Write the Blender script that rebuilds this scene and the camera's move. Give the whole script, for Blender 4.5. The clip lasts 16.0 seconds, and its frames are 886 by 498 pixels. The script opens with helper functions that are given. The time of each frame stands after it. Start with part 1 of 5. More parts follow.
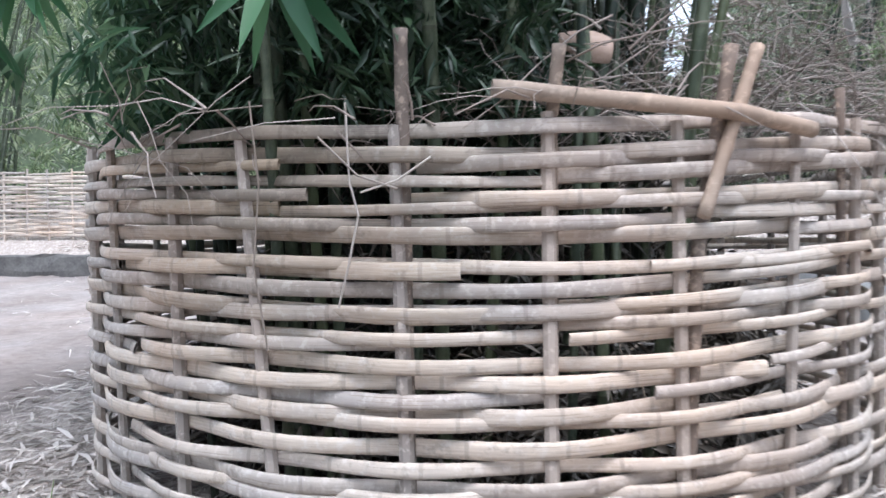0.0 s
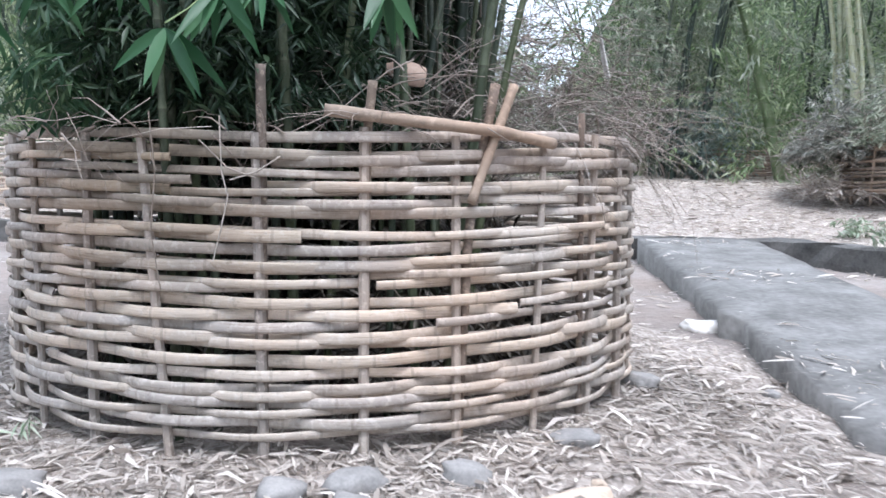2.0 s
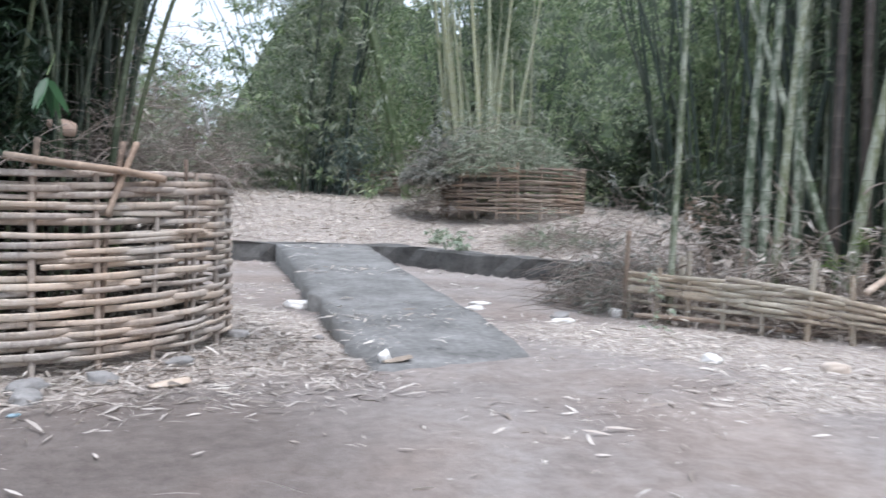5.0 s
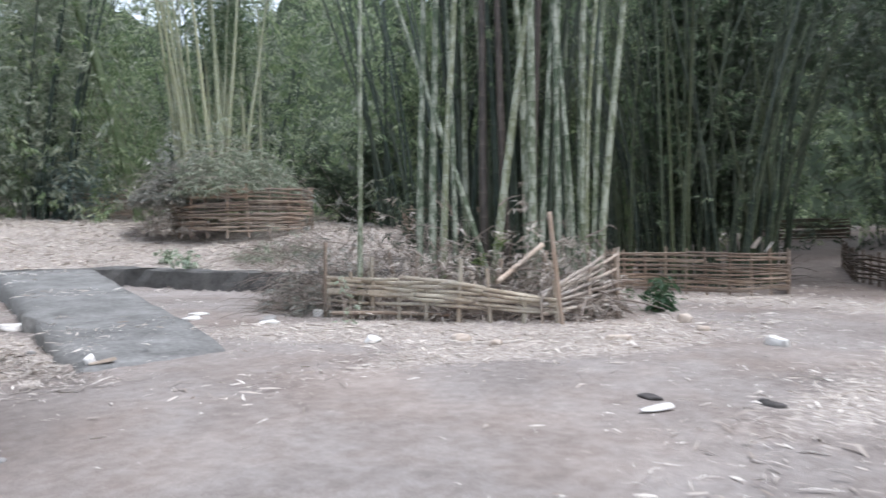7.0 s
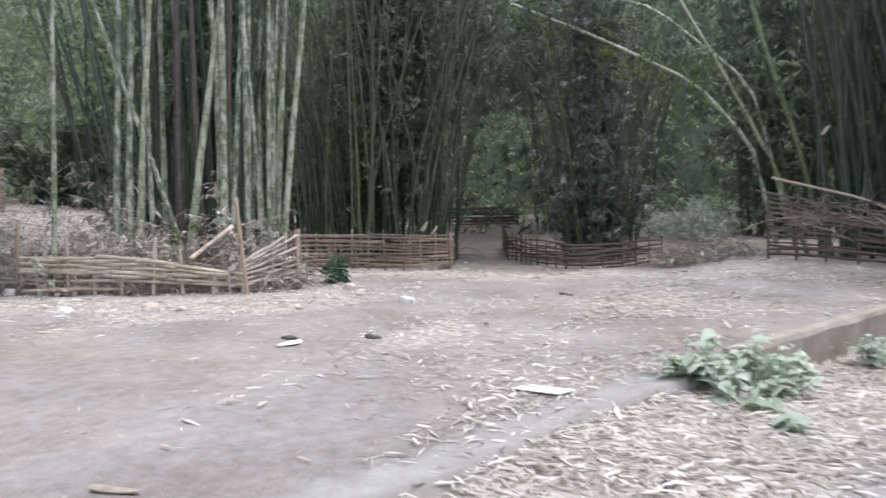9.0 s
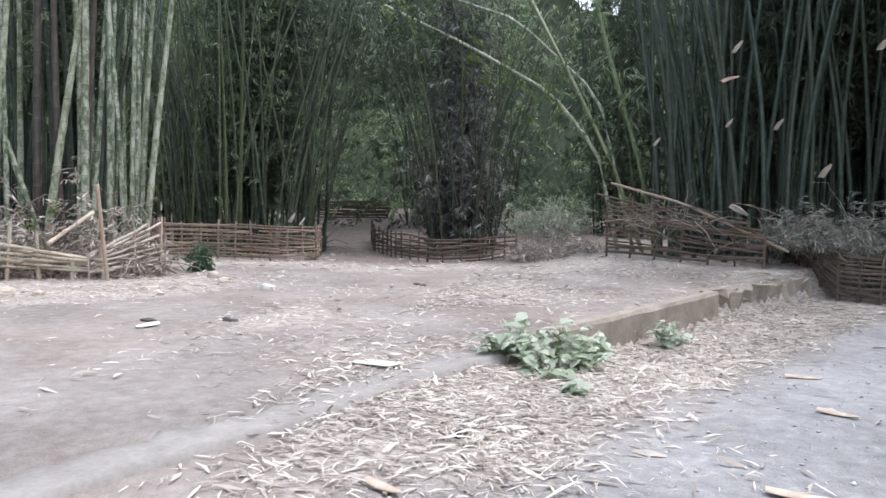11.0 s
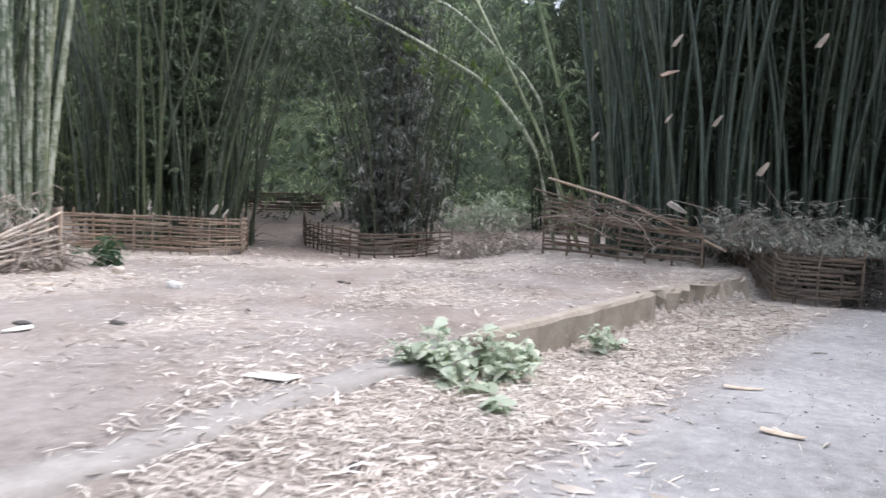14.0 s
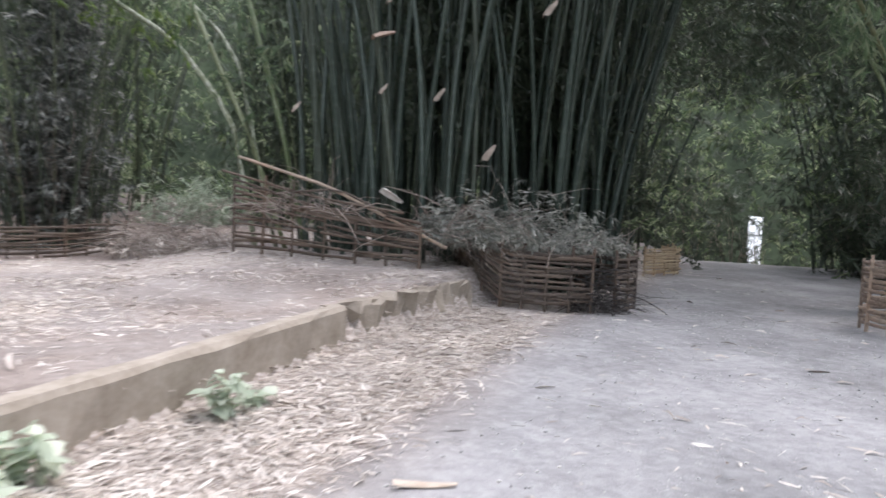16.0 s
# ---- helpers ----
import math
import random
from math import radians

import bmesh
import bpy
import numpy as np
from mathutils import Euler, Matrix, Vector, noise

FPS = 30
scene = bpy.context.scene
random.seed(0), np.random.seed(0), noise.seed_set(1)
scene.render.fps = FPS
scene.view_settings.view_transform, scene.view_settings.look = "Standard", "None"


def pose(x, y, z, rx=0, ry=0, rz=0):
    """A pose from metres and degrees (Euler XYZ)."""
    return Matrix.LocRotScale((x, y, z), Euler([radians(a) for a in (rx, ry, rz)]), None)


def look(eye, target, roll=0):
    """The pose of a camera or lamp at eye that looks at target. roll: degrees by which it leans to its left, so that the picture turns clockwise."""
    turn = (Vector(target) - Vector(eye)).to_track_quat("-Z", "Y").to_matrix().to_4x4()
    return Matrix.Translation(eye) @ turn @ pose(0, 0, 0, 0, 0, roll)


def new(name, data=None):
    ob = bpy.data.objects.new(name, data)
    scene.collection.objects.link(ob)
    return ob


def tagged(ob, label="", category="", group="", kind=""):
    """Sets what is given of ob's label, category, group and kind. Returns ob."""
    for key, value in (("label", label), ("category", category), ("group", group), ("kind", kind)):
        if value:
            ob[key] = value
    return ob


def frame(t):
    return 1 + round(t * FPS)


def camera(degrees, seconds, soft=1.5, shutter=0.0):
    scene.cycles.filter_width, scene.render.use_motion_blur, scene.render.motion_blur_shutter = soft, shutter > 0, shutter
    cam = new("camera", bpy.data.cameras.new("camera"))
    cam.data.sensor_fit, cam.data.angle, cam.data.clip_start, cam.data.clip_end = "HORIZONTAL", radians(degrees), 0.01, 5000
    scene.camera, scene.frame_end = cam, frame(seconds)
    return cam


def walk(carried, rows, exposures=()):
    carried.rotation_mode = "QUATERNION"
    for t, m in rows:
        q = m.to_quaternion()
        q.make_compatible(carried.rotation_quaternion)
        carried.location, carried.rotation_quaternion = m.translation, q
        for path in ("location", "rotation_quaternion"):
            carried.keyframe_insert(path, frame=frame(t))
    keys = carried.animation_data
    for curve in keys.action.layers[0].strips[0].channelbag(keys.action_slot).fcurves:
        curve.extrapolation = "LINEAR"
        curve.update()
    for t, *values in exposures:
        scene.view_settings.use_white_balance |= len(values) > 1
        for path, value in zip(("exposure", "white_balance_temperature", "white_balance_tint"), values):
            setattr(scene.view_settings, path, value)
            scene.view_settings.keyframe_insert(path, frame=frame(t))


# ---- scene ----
cam = camera(60.14, 16.0, soft=1.5, shutter=0.6)
# seconds, eye x, y, z, yaw, pitch, roll about the line of sight
ROWS = [
    (0.0, 0.069, 0.190, 1.333, -1.43, -1.65, -1.14),
    (0.5, 0.134, -0.141, 1.359, -2.72, -2.13, -0.88),
    (1.0, 0.234, -0.492, 1.368, -4.31, -2.57, -0.37),
    (1.5, 0.288, -0.809, 1.357, -7.23, -2.98, 0.01),
    (2.0, 0.303, -1.066, 1.362, -9.04, -3.61, 0.33),
    (2.5, 0.293, -1.364, 1.361, -10.72, -4.22, 0.61),
    (3.0, 0.264, -1.814, 1.376, -13.38, -4.45, 0.86),
    (3.2, 0.245, -2.007, 1.379, -14.76, -4.49, 1.01),
    (5.3, -0.048, -4.407, 1.442, -34.75, -2.34, 1.34),
    (5.5, -0.070, -4.586, 1.458, -35.91, -2.24, 1.38),
    (6.0, -0.138, -5.098, 1.479, -40.64, -1.67, 0.47),
    (6.5, -0.242, -5.633, 1.443, -45.95, -1.46, -0.25),
    (7.0, -0.521, -6.084, 1.410, -50.30, -1.39, -1.24),
    (7.5, -0.927, -6.519, 1.363, -55.34, -1.72, -1.00),
    (8.0, -1.193, -6.991, 1.356, -61.05, -2.03, -1.17),
    (8.5, -1.541, -7.413, 1.321, -66.51, -2.42, -1.00),
    (9.0, -1.951, -7.771, 1.373, -70.45, -2.79, -0.67),
    (9.5, -2.218, -7.998, 1.375, -73.93, -3.08, -0.35),
    (10.0, -2.485, -8.157, 1.378, -76.50, -3.33, 0.04),
    (10.2, -2.577, -8.205, 1.392, -77.33, -3.32, 0.38),
    (12.3, -2.712, -8.320, 1.388, -81.69, -3.34, 1.92),
    (12.5, -2.690, -8.299, 1.382, -81.92, -3.43, 2.22),
    (13.0, -2.551, -8.307, 1.380, -82.23, -3.45, 2.16),
    (13.5, -2.287, -8.331, 1.379, -82.78, -3.47, 2.04),
    (14.0, -1.868, -8.427, 1.384, -83.91, -3.52, 1.95),
    (14.5, -1.190, -8.678, 1.346, -87.54, -3.50, 1.86),
    (15.0, -0.459, -8.931, 1.341, -92.74, -3.40, 2.23),
    (15.5, 0.408, -9.292, 1.328, -98.02, -3.33, 2.41),
    (16.0, 1.339, -9.669, 1.296, -102.04, -3.20, 2.79),
]
walk(cam, [(t, pose(x, y, z, 90 + p, 0, yaw) @ pose(0, 0, 0, 0, 0, roll)) for t, x, y, z, yaw, p, roll in ROWS],
     exposures=[(0.0, 1.2, 5700, 13), (3.0, 1.07, 5750, 12), (6.0, 0.73, 5900, 12), (9.0, 0.88, 6020, 13), (12.5, 0.98, 6090, 14), (16.0, 1.12, 6260, 17)])

# ---- light ----
world = bpy.data.worlds.new("world")
scene.world = world
world.use_nodes = True
wn, wl = world.node_tree.nodes, world.node_tree.links
sky = wn.new("ShaderNodeTexSky")
sky.sky_type, sky.sun_disc = "NISHITA", False
SUN_UP, SUN_ROT = 70.0, 165.0
sky.sun_elevation, sky.sun_rotation = radians(SUN_UP), radians(SUN_ROT)
sky.dust_density = 4.0
veil = wn.new("ShaderNodeMix")
veil.data_type = "RGBA"
veil.inputs[0].default_value = 0.6
veil.inputs[7].default_value = (7.0, 7.4, 7.6, 1)
wl.new(sky.outputs[0], veil.inputs[6])
wl.new(veil.outputs[2], wn["Background"].inputs[0])
wn["Background"].inputs[1].default_value = 0.15
sun = new("sun", bpy.data.lights.new("sun", "SUN"))
sun.data.energy, sun.data.angle, sun.data.color = 1.5, radians(25), (1.0, 0.98, 0.95)
az = radians(SUN_ROT)
sun.matrix_world = look((math.sin(az) * 20, math.cos(az) * 20, 20 * math.tan(radians(SUN_UP))), (0, 0, 0))


# ---- materials ----
def nodes_of(name):
    m = bpy.data.materials.new(name)
    m.use_nodes = True
    nt = m.node_tree
    return m, nt, nt.nodes["Principled BSDF"]


def N(nt, kind, **props):
    n = nt.nodes.new("ShaderNode" + kind)
    for k, v in props.items():
        if k == "op":
            n.operation = v
        else:
            n.inputs[k].default_value = v
    return n


def ramp(nt, fac, stops):
    r = nt.nodes.new("ShaderNodeValToRGB")
    e = r.color_ramp.elements
    while len(e) < len(stops):
        e.new(0.5)
    for el, (pos, c) in zip(e, stops):
        el.position, el.color = pos, (*c, 1)
    nt.links.new(fac, r.inputs[0])
    return r.outputs[0]


def mix(nt, fac, a, b, mode="MIX"):
    m = nt.nodes.new("ShaderNodeMix")
    m.data_type, m.blend_type = "RGBA", mode
    for sock, v in ((m.inputs[0], fac), (m.inputs[6], a), (m.inputs[7], b)):
        if hasattr(v, "links"):
            nt.links.new(v, sock)
        elif isinstance(v, (int, float)):
            sock.default_value = v
        else:
            sock.default_value = (*v, 1)
    return m.outputs[2]


def noise_of(nt, coord, scale, detail=4.0, rough=0.6, stretch=None):
    src = coord
    if stretch:
        mp = nt.nodes.new("ShaderNodeMapping")
        mp.inputs["Scale"].default_value = stretch
        nt.links.new(coord, mp.inputs[0])
        src = mp.outputs[0]
    n = N(nt, "TexNoise", Scale=scale, Detail=detail, Roughness=rough)
    nt.links.new(src, n.inputs["Vector"])
    return n.outputs["Fac"]


def bump(nt, bsdf, fac, strength, dist=0.01):
    b = N(nt, "Bump", Strength=strength, Distance=dist)
    nt.links.new(fac, b.inputs["Height"])
    nt.links.new(b.outputs[0], bsdf.inputs["Normal"])


def math_node(nt, op, a, b=0.0):
    m = N(nt, "Math", op=op)
    for s, v in ((m.inputs[0], a), (m.inputs[1], b)):
        if hasattr(v, "links"):
            nt.links.new(v, s)
        else:
            s.default_value = v
    return m.outputs[0]


def strip_material(name, pale, mid, dark, node_dark=0.25, rough=0.85, shade_stain=None):
    """Split bamboo: grain along the strip (UV in metres), darker rings at the nodes, weathering and mould."""
    m, nt, b = nodes_of(name)
    tc = nt.nodes.new("ShaderNodeTexCoord")
    uv, obj = tc.outputs["UV"], tc.outputs["Object"]
    rnd = nt.nodes.new("ShaderNodeObjectInfo").outputs["Random"]
    grain = noise_of(nt, uv, 9.0, 5, 0.65, (0.6, 14.0, 1.0))
    blot = noise_of(nt, obj, 3.2, 5, 0.7)
    c1 = ramp(nt, grain, [(0.3, mid), (0.62, pale)])
    tone = math_node(nt, "ADD", math_node(nt, "MULTIPLY", rnd, 0.5), math_node(nt, "MULTIPLY", blot, 0.7))
    c2 = mix(nt, ramp(nt, tone, [(0.38, (0, 0, 0)), (0.85, (1, 1, 1))]), c1, dark)
    spots = ramp(nt, noise_of(nt, obj, 26.0, 4, 0.65), [(0.53, (0, 0, 0)), (0.63, (1, 1, 1))])
    c2 = mix(nt, math_node(nt, "MULTIPLY", spots, 0.5), c2, tuple(min(v, 1.3 * p) for v, p in zip((0.64, 0.6, 0.555), pale)))
    mould = ramp(nt, noise_of(nt, obj, 11.0, 5, 0.7), [(0.56, (0, 0, 0)), (0.66, (1, 1, 1))])
    c2 = mix(nt, math_node(nt, "MULTIPLY", mould, 0.45), c2, (0.17, 0.145, 0.12))
    split = ramp(nt, noise_of(nt, uv, 7.0, 3, 0.5, (0.35, 26.0, 1.0)), [(0.6, (0, 0, 0)), (0.68, (1, 1, 1))])
    c2 = mix(nt, math_node(nt, "MULTIPLY", split, 0.5), c2, (0.14, 0.11, 0.085))
    warm = ramp(nt, noise_of(nt, obj, 1.1, 2, 0.5), [(0.45, (0, 0, 0)), (0.65, (0.55, 0.55, 0.55))])
    c2 = mix(nt, warm, c2, mix(nt, 1.0, c2, (1.0, 0.84, 0.73), "MULTIPLY"))
    if shade_stain:
        # brown-green darkening round one spot: stain and leaf shade put into the colour
        d = nt.nodes.new("ShaderNodeVectorMath")
        d.operation = "DISTANCE"
        nt.links.new(obj, d.inputs[0])
        d.inputs[1].default_value = shade_stain
        spot = math_node(nt, "ADD", d.outputs["Value"], math_node(nt, "MULTIPLY", noise_of(nt, obj, 2.2, 4, 0.65), 0.9))
        spot = ramp(nt, math_node(nt, "MULTIPLY", spot, 0.5), [(0.35, (0.75, 0.75, 0.75)), (0.8, (0.0, 0.0, 0.0))])
        c2 = mix(nt, spot, c2, mix(nt, 1.0, c2, (0.4, 0.36, 0.28), "MULTIPLY"))
    sx = nt.nodes.new("ShaderNodeSeparateXYZ")
    nt.links.new(uv, sx.inputs[0])
    u = math_node(nt, "FRACT", math_node(nt, "DIVIDE", sx.outputs[0], 0.37))
    ring = math_node(nt, "LESS_THAN", math_node(nt, "ABSOLUTE", math_node(nt, "SUBTRACT", u, 0.5)), 0.022)
    c3 = mix(nt, math_node(nt, "MULTIPLY", ring, node_dark), c2, (0.09, 0.07, 0.05))
    nt.links.new(c3, b.inputs["Base Color"])
    b.inputs["Roughness"].default_value = rough
    bump(nt, b, grain, 0.35, 0.004)
    return m


M_STRIP = strip_material("split_bamboo", (0.7, 0.615, 0.52), (0.43, 0.355, 0.29), (0.35, 0.32, 0.295))
M_STRIP_RING = strip_material("ring_bamboo", (0.63, 0.55, 0.455), (0.46, 0.38, 0.305), (0.38, 0.345, 0.315), shade_stain=(-0.9, -2.1, 1.7))
M_STAKE = strip_material("grey_stake", (0.5, 0.44, 0.385), (0.36, 0.31, 0.265), (0.27, 0.24, 0.215))
M_OLD = strip_material("old_bamboo", (0.42, 0.34, 0.27), (0.26, 0.2, 0.15), (0.15, 0.12, 0.1))
M_FRESH = strip_material("fresh_bamboo", (0.62, 0.57, 0.46), (0.46, 0.42, 0.33), (0.34, 0.3, 0.24))
M_DARK = strip_material("dark_bamboo", (0.17, 0.13, 0.1), (0.1, 0.077, 0.058), (0.06, 0.048, 0.04))
M_PALE = strip_material("pale_bamboo", (0.62, 0.5, 0.33), (0.5, 0.38, 0.24), (0.4, 0.3, 0.2))


def culm_material(name, green, bloom, stain, patch):
    """Living culm: pale bloom below each node, mottled lichen, per-culm tone."""
    m, nt, b = nodes_of(name)
    tc = nt.nodes.new("ShaderNodeTexCoord")
    obj = tc.outputs["Object"]
    rnd = nt.nodes.new("ShaderNodeObjectInfo").outputs["Random"]
    sx = nt.nodes.new("ShaderNodeSeparateXYZ")
    nt.links.new(obj, sx.inputs[0])
    f = math_node(nt, "FRACT", math_node(nt, "DIVIDE", sx.outputs[2], 0.42))
    band = ramp(nt, f, [(0.0, (1, 1, 1)), (0.05, (0.5, 0.5, 0.5)), (0.2, (0.12, 0.12, 0.12)), (0.8, (0.0, 0.0, 0.0))])
    blot = noise_of(nt, obj, 7.0, 6, 0.75, (1, 1, 0.45))
    base = mix(nt, ramp(nt, rnd, [(0.35, (0, 0, 0)), (1.0, (1, 1, 1))]), green, stain)
    base = mix(nt, ramp(nt, blot, [(0.46, (0, 0, 0)), (0.57, (patch,) * 3)]), base, bloom)
    base = mix(nt, math_node(nt, "MULTIPLY", band, 0.5), base, bloom)
    line = math_node(nt, "GREATER_THAN", f, 0.965)
    base = mix(nt, math_node(nt, "MULTIPLY", line, 0.4), base, (0.05, 0.045, 0.03))
    nt.links.new(base, b.inputs["Base Color"])
    b.inputs["Roughness"].default_value = 0.5
    bump(nt, b, blot, 0.15, 0.01)
    return m


M_CULM = culm_material("pale_culm", (0.065, 0.095, 0.05), (0.48, 0.5, 0.41), (0.2, 0.22, 0.115), 0.7)
M_CULM_TAN = culm_material("tan_culm", (0.24, 0.26, 0.15), (0.44, 0.45, 0.35), (0.35, 0.35, 0.2), 0.5)
# culm copy darkened in colour for the deep shade of the clumps
M_CULM_SHADED = culm_material("shaded_culm", (0.02, 0.035, 0.024), (0.1, 0.13, 0.1), (0.04, 0.05, 0.03), 0.25)
M_CULM_VAR = culm_material("mixed_culm", (0.018, 0.03, 0.02), (0.18, 0.205, 0.135), (0.085, 0.105, 0.048), 0.35)
M_CULM_BROWN = culm_material("sheathed_culm", (0.045, 0.036, 0.03), (0.17, 0.14, 0.115), (0.1, 0.068, 0.052), 0.3)
M_CULM_MID = culm_material("green_culm", (0.09, 0.13, 0.05), (0.24, 0.27, 0.17), (0.15, 0.16, 0.075), 0.45)


def leaf_material(name, a, bcol, c, through_amount=0.35, single=False):
    m, nt, b = nodes_of(name)
    g = nt.nodes.new("ShaderNodeNewGeometry")
    lot = nt.nodes.new("ShaderNodeObjectInfo").outputs["Random"] if single else g.outputs["Random Per Island"]
    col = ramp(nt, lot, [(0.0, a), (0.5, bcol), (0.92, c)])
    tint = noise_of(nt, g.outputs["Position"], 0.9, 3, 0.6)
    col = mix(nt, 1.0, col, ramp(nt, tint, [(0.3, (0.75, 0.75, 0.75)), (0.7, (1.15, 1.15, 1.15))]), "MULTIPLY")
    nt.links.new(col, b.inputs["Base Color"])
    b.inputs["Roughness"].default_value = 0.45
    tr = nt.nodes.new("ShaderNodeBsdfTranslucent")
    nt.links.new(col, tr.inputs[0])
    mx = nt.nodes.new("ShaderNodeMixShader")
    mx.inputs[0].default_value = through_amount
    out = nt.nodes["Material Output"]
    nt.links.new(b.outputs[0], mx.inputs[1])
    nt.links.new(tr.outputs[0], mx.inputs[2])
    nt.links.new(mx.outputs[0], out.inputs[0])
    return m


M_LEAF = leaf_material("bamboo_leaf", (0.085, 0.14, 0.075), (0.15, 0.22, 0.12), (0.3, 0.35, 0.23), 0.5)
# paler copy of the leaf: haze and daylight on far foliage, painted in
M_LEAF_FAR_LIT = leaf_material("lit_far_leaf", (0.1, 0.155, 0.07), (0.215, 0.295, 0.145), (0.48, 0.54, 0.34), 0.5)
M_LEAF_BUSH = leaf_material("bush_leaf", (0.055, 0.065, 0.06), (0.13, 0.145, 0.13), (0.36, 0.37, 0.34))
# shaded copy of the bamboo leaf, the shade put into its colour
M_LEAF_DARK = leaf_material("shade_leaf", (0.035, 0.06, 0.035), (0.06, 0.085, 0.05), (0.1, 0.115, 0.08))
# dusty leaf colour, raised further for the lit north of the grove
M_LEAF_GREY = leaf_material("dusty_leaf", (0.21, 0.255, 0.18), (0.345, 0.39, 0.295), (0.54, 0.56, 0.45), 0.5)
M_LEAF_DRAB = leaf_material("drab_leaf", (0.17, 0.18, 0.155), (0.3, 0.31, 0.275), (0.5, 0.5, 0.445), 0.4)
M_LEAF_WEED = leaf_material("weed_leaf", (0.28, 0.37, 0.25), (0.4, 0.48, 0.36), (0.55, 0.59, 0.48))
M_LEAF_KERB = leaf_material("kerb_weed_leaf", (0.4, 0.47, 0.35), (0.56, 0.63, 0.5), (0.7, 0.74, 0.62), 0.45, True)
M_LEAF_BLUE = leaf_material("bluish_leaf", (0.13, 0.185, 0.17), (0.22, 0.29, 0.27), (0.36, 0.42, 0.39), 0.4)
# near-black copy for the near clump, its deep shade painted in
M_LEAF_DEEP_SHADE = leaf_material("deep_shade_leaf", (0.014, 0.034, 0.018), (0.024, 0.052, 0.026), (0.05, 0.09, 0.042), 0.3)
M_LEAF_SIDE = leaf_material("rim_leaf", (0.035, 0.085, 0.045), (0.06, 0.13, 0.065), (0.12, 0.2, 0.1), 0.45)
# dead leaf colour darkened for the shaded inside of the fence
M_LEAF_DEAD_SHADED = leaf_material("shaded_dead_leaf", (0.045, 0.04, 0.034), (0.09, 0.08, 0.066), (0.19, 0.165, 0.135), 0.1)
M_LEAF_FAN = leaf_material("long_leaf", (0.025, 0.085, 0.035), (0.05, 0.15, 0.06), (0.09, 0.21, 0.09), 0.4, True)
M_LITTER = leaf_material("dry_litter", (0.28, 0.23, 0.19), (0.58, 0.515, 0.455), (0.78, 0.725, 0.66), 0.15)
M_LITTER_GREY = leaf_material("weathered_litter", (0.19, 0.16, 0.135), (0.37, 0.325, 0.285), (0.62, 0.565, 0.51), 0.1)
M_TWIG = leaf_material("dry_twig", (0.17, 0.14, 0.115), (0.26, 0.21, 0.175), (0.4, 0.35, 0.31), 0.0)
M_PEBBLE = leaf_material("pebble", (0.34, 0.335, 0.33), (0.48, 0.47, 0.46), (0.72, 0.7, 0.67), 0.0)
M_SPRIG = leaf_material("bright_leaf", (0.1, 0.17, 0.04), (0.15, 0.22, 0.06), (0.22, 0.29, 0.1), 0.5)


def plain_material(name, a, bcol, scale=6.0, rough=0.85, bumps=0.3, dist=0.01):
    m, nt, b = nodes_of(name)
    obj = nt.nodes.new("ShaderNodeNewGeometry").outputs["Position"]
    n1, n2 = noise_of(nt, obj, scale, 6, 0.65), noise_of(nt, obj, scale * 9, 4, 0.6)
    f = math_node(nt, "ADD", math_node(nt, "MULTIPLY", n1, 0.65), math_node(nt, "MULTIPLY", n2, 0.35))
    nt.links.new(ramp(nt, f, [(0.36, a), (0.64, bcol)]), b.inputs["Base Color"])
    b.inputs["Roughness"].default_value = rough
    bump(nt, b, f, bumps, dist)
    return m


M_SLAB = plain_material("mossy_concrete", (0.1, 0.098, 0.093), (0.265, 0.26, 0.252), 1.6, 0.8, 0.4, 0.01)
M_WALL = plain_material("dark_stone_wall", (0.065, 0.064, 0.062), (0.165, 0.16, 0.152), 2.5, 0.9, 0.5, 0.02)
M_KERB = plain_material("muddy_concrete", (0.22, 0.185, 0.145), (0.38, 0.335, 0.28), 2.4, 0.9, 0.4, 0.01)
M_KERB_TOP = plain_material("worn_kerb_top", (0.215, 0.195, 0.18), (0.32, 0.3, 0.28), 3.0, 0.9, 0.25, 0.006)
M_STONE = plain_material("field_stone", (0.2, 0.195, 0.19), (0.34, 0.325, 0.31), 7.0, 0.9, 0.5, 0.01)
M_BRICK = plain_material("worn_brick", (0.46, 0.38, 0.31), (0.64, 0.56, 0.49), 8.0, 0.9, 0.4, 0.006)
M_WHITE = plain_material("white_scrap", (0.62, 0.6, 0.57), (0.82, 0.8, 0.77), 6.0, 0.6, 0.15, 0.004)
M_SHEATH = plain_material("culm_sheath", (0.4, 0.31, 0.235), (0.58, 0.49, 0.4), 8.0, 0.7, 0.3, 0.004)
M_SHEATH_DULL = plain_material("dull_sheath", (0.2, 0.16, 0.125), (0.38, 0.32, 0.26), 8.0, 0.8, 0.3, 0.004)
M_SHEATH_RED = plain_material("rusty_sheath", (0.32, 0.22, 0.165), (0.46, 0.345, 0.275), 8.0, 0.7, 0.3, 0.004)
M_SOOT = plain_material("charred_scrap", (0.03, 0.028, 0.027), (0.09, 0.08, 0.075), 6.0, 0.9, 0.4, 0.01)
M_STEM = plain_material("green_stem", (0.12, 0.17, 0.07), (0.2, 0.26, 0.12), 8.0, 0.6, 0.2, 0.004)
M_BACK = plain_material("far_woods", (0.02, 0.032, 0.018), (0.1, 0.13, 0.075), 0.3, 1.0, 0.0, 0.01)


# glow that stands in for the bright gap where the road leaves
M_GLOW, _nt, _b = nodes_of("glowing_distance")
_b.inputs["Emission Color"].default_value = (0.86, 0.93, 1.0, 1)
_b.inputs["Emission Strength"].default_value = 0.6


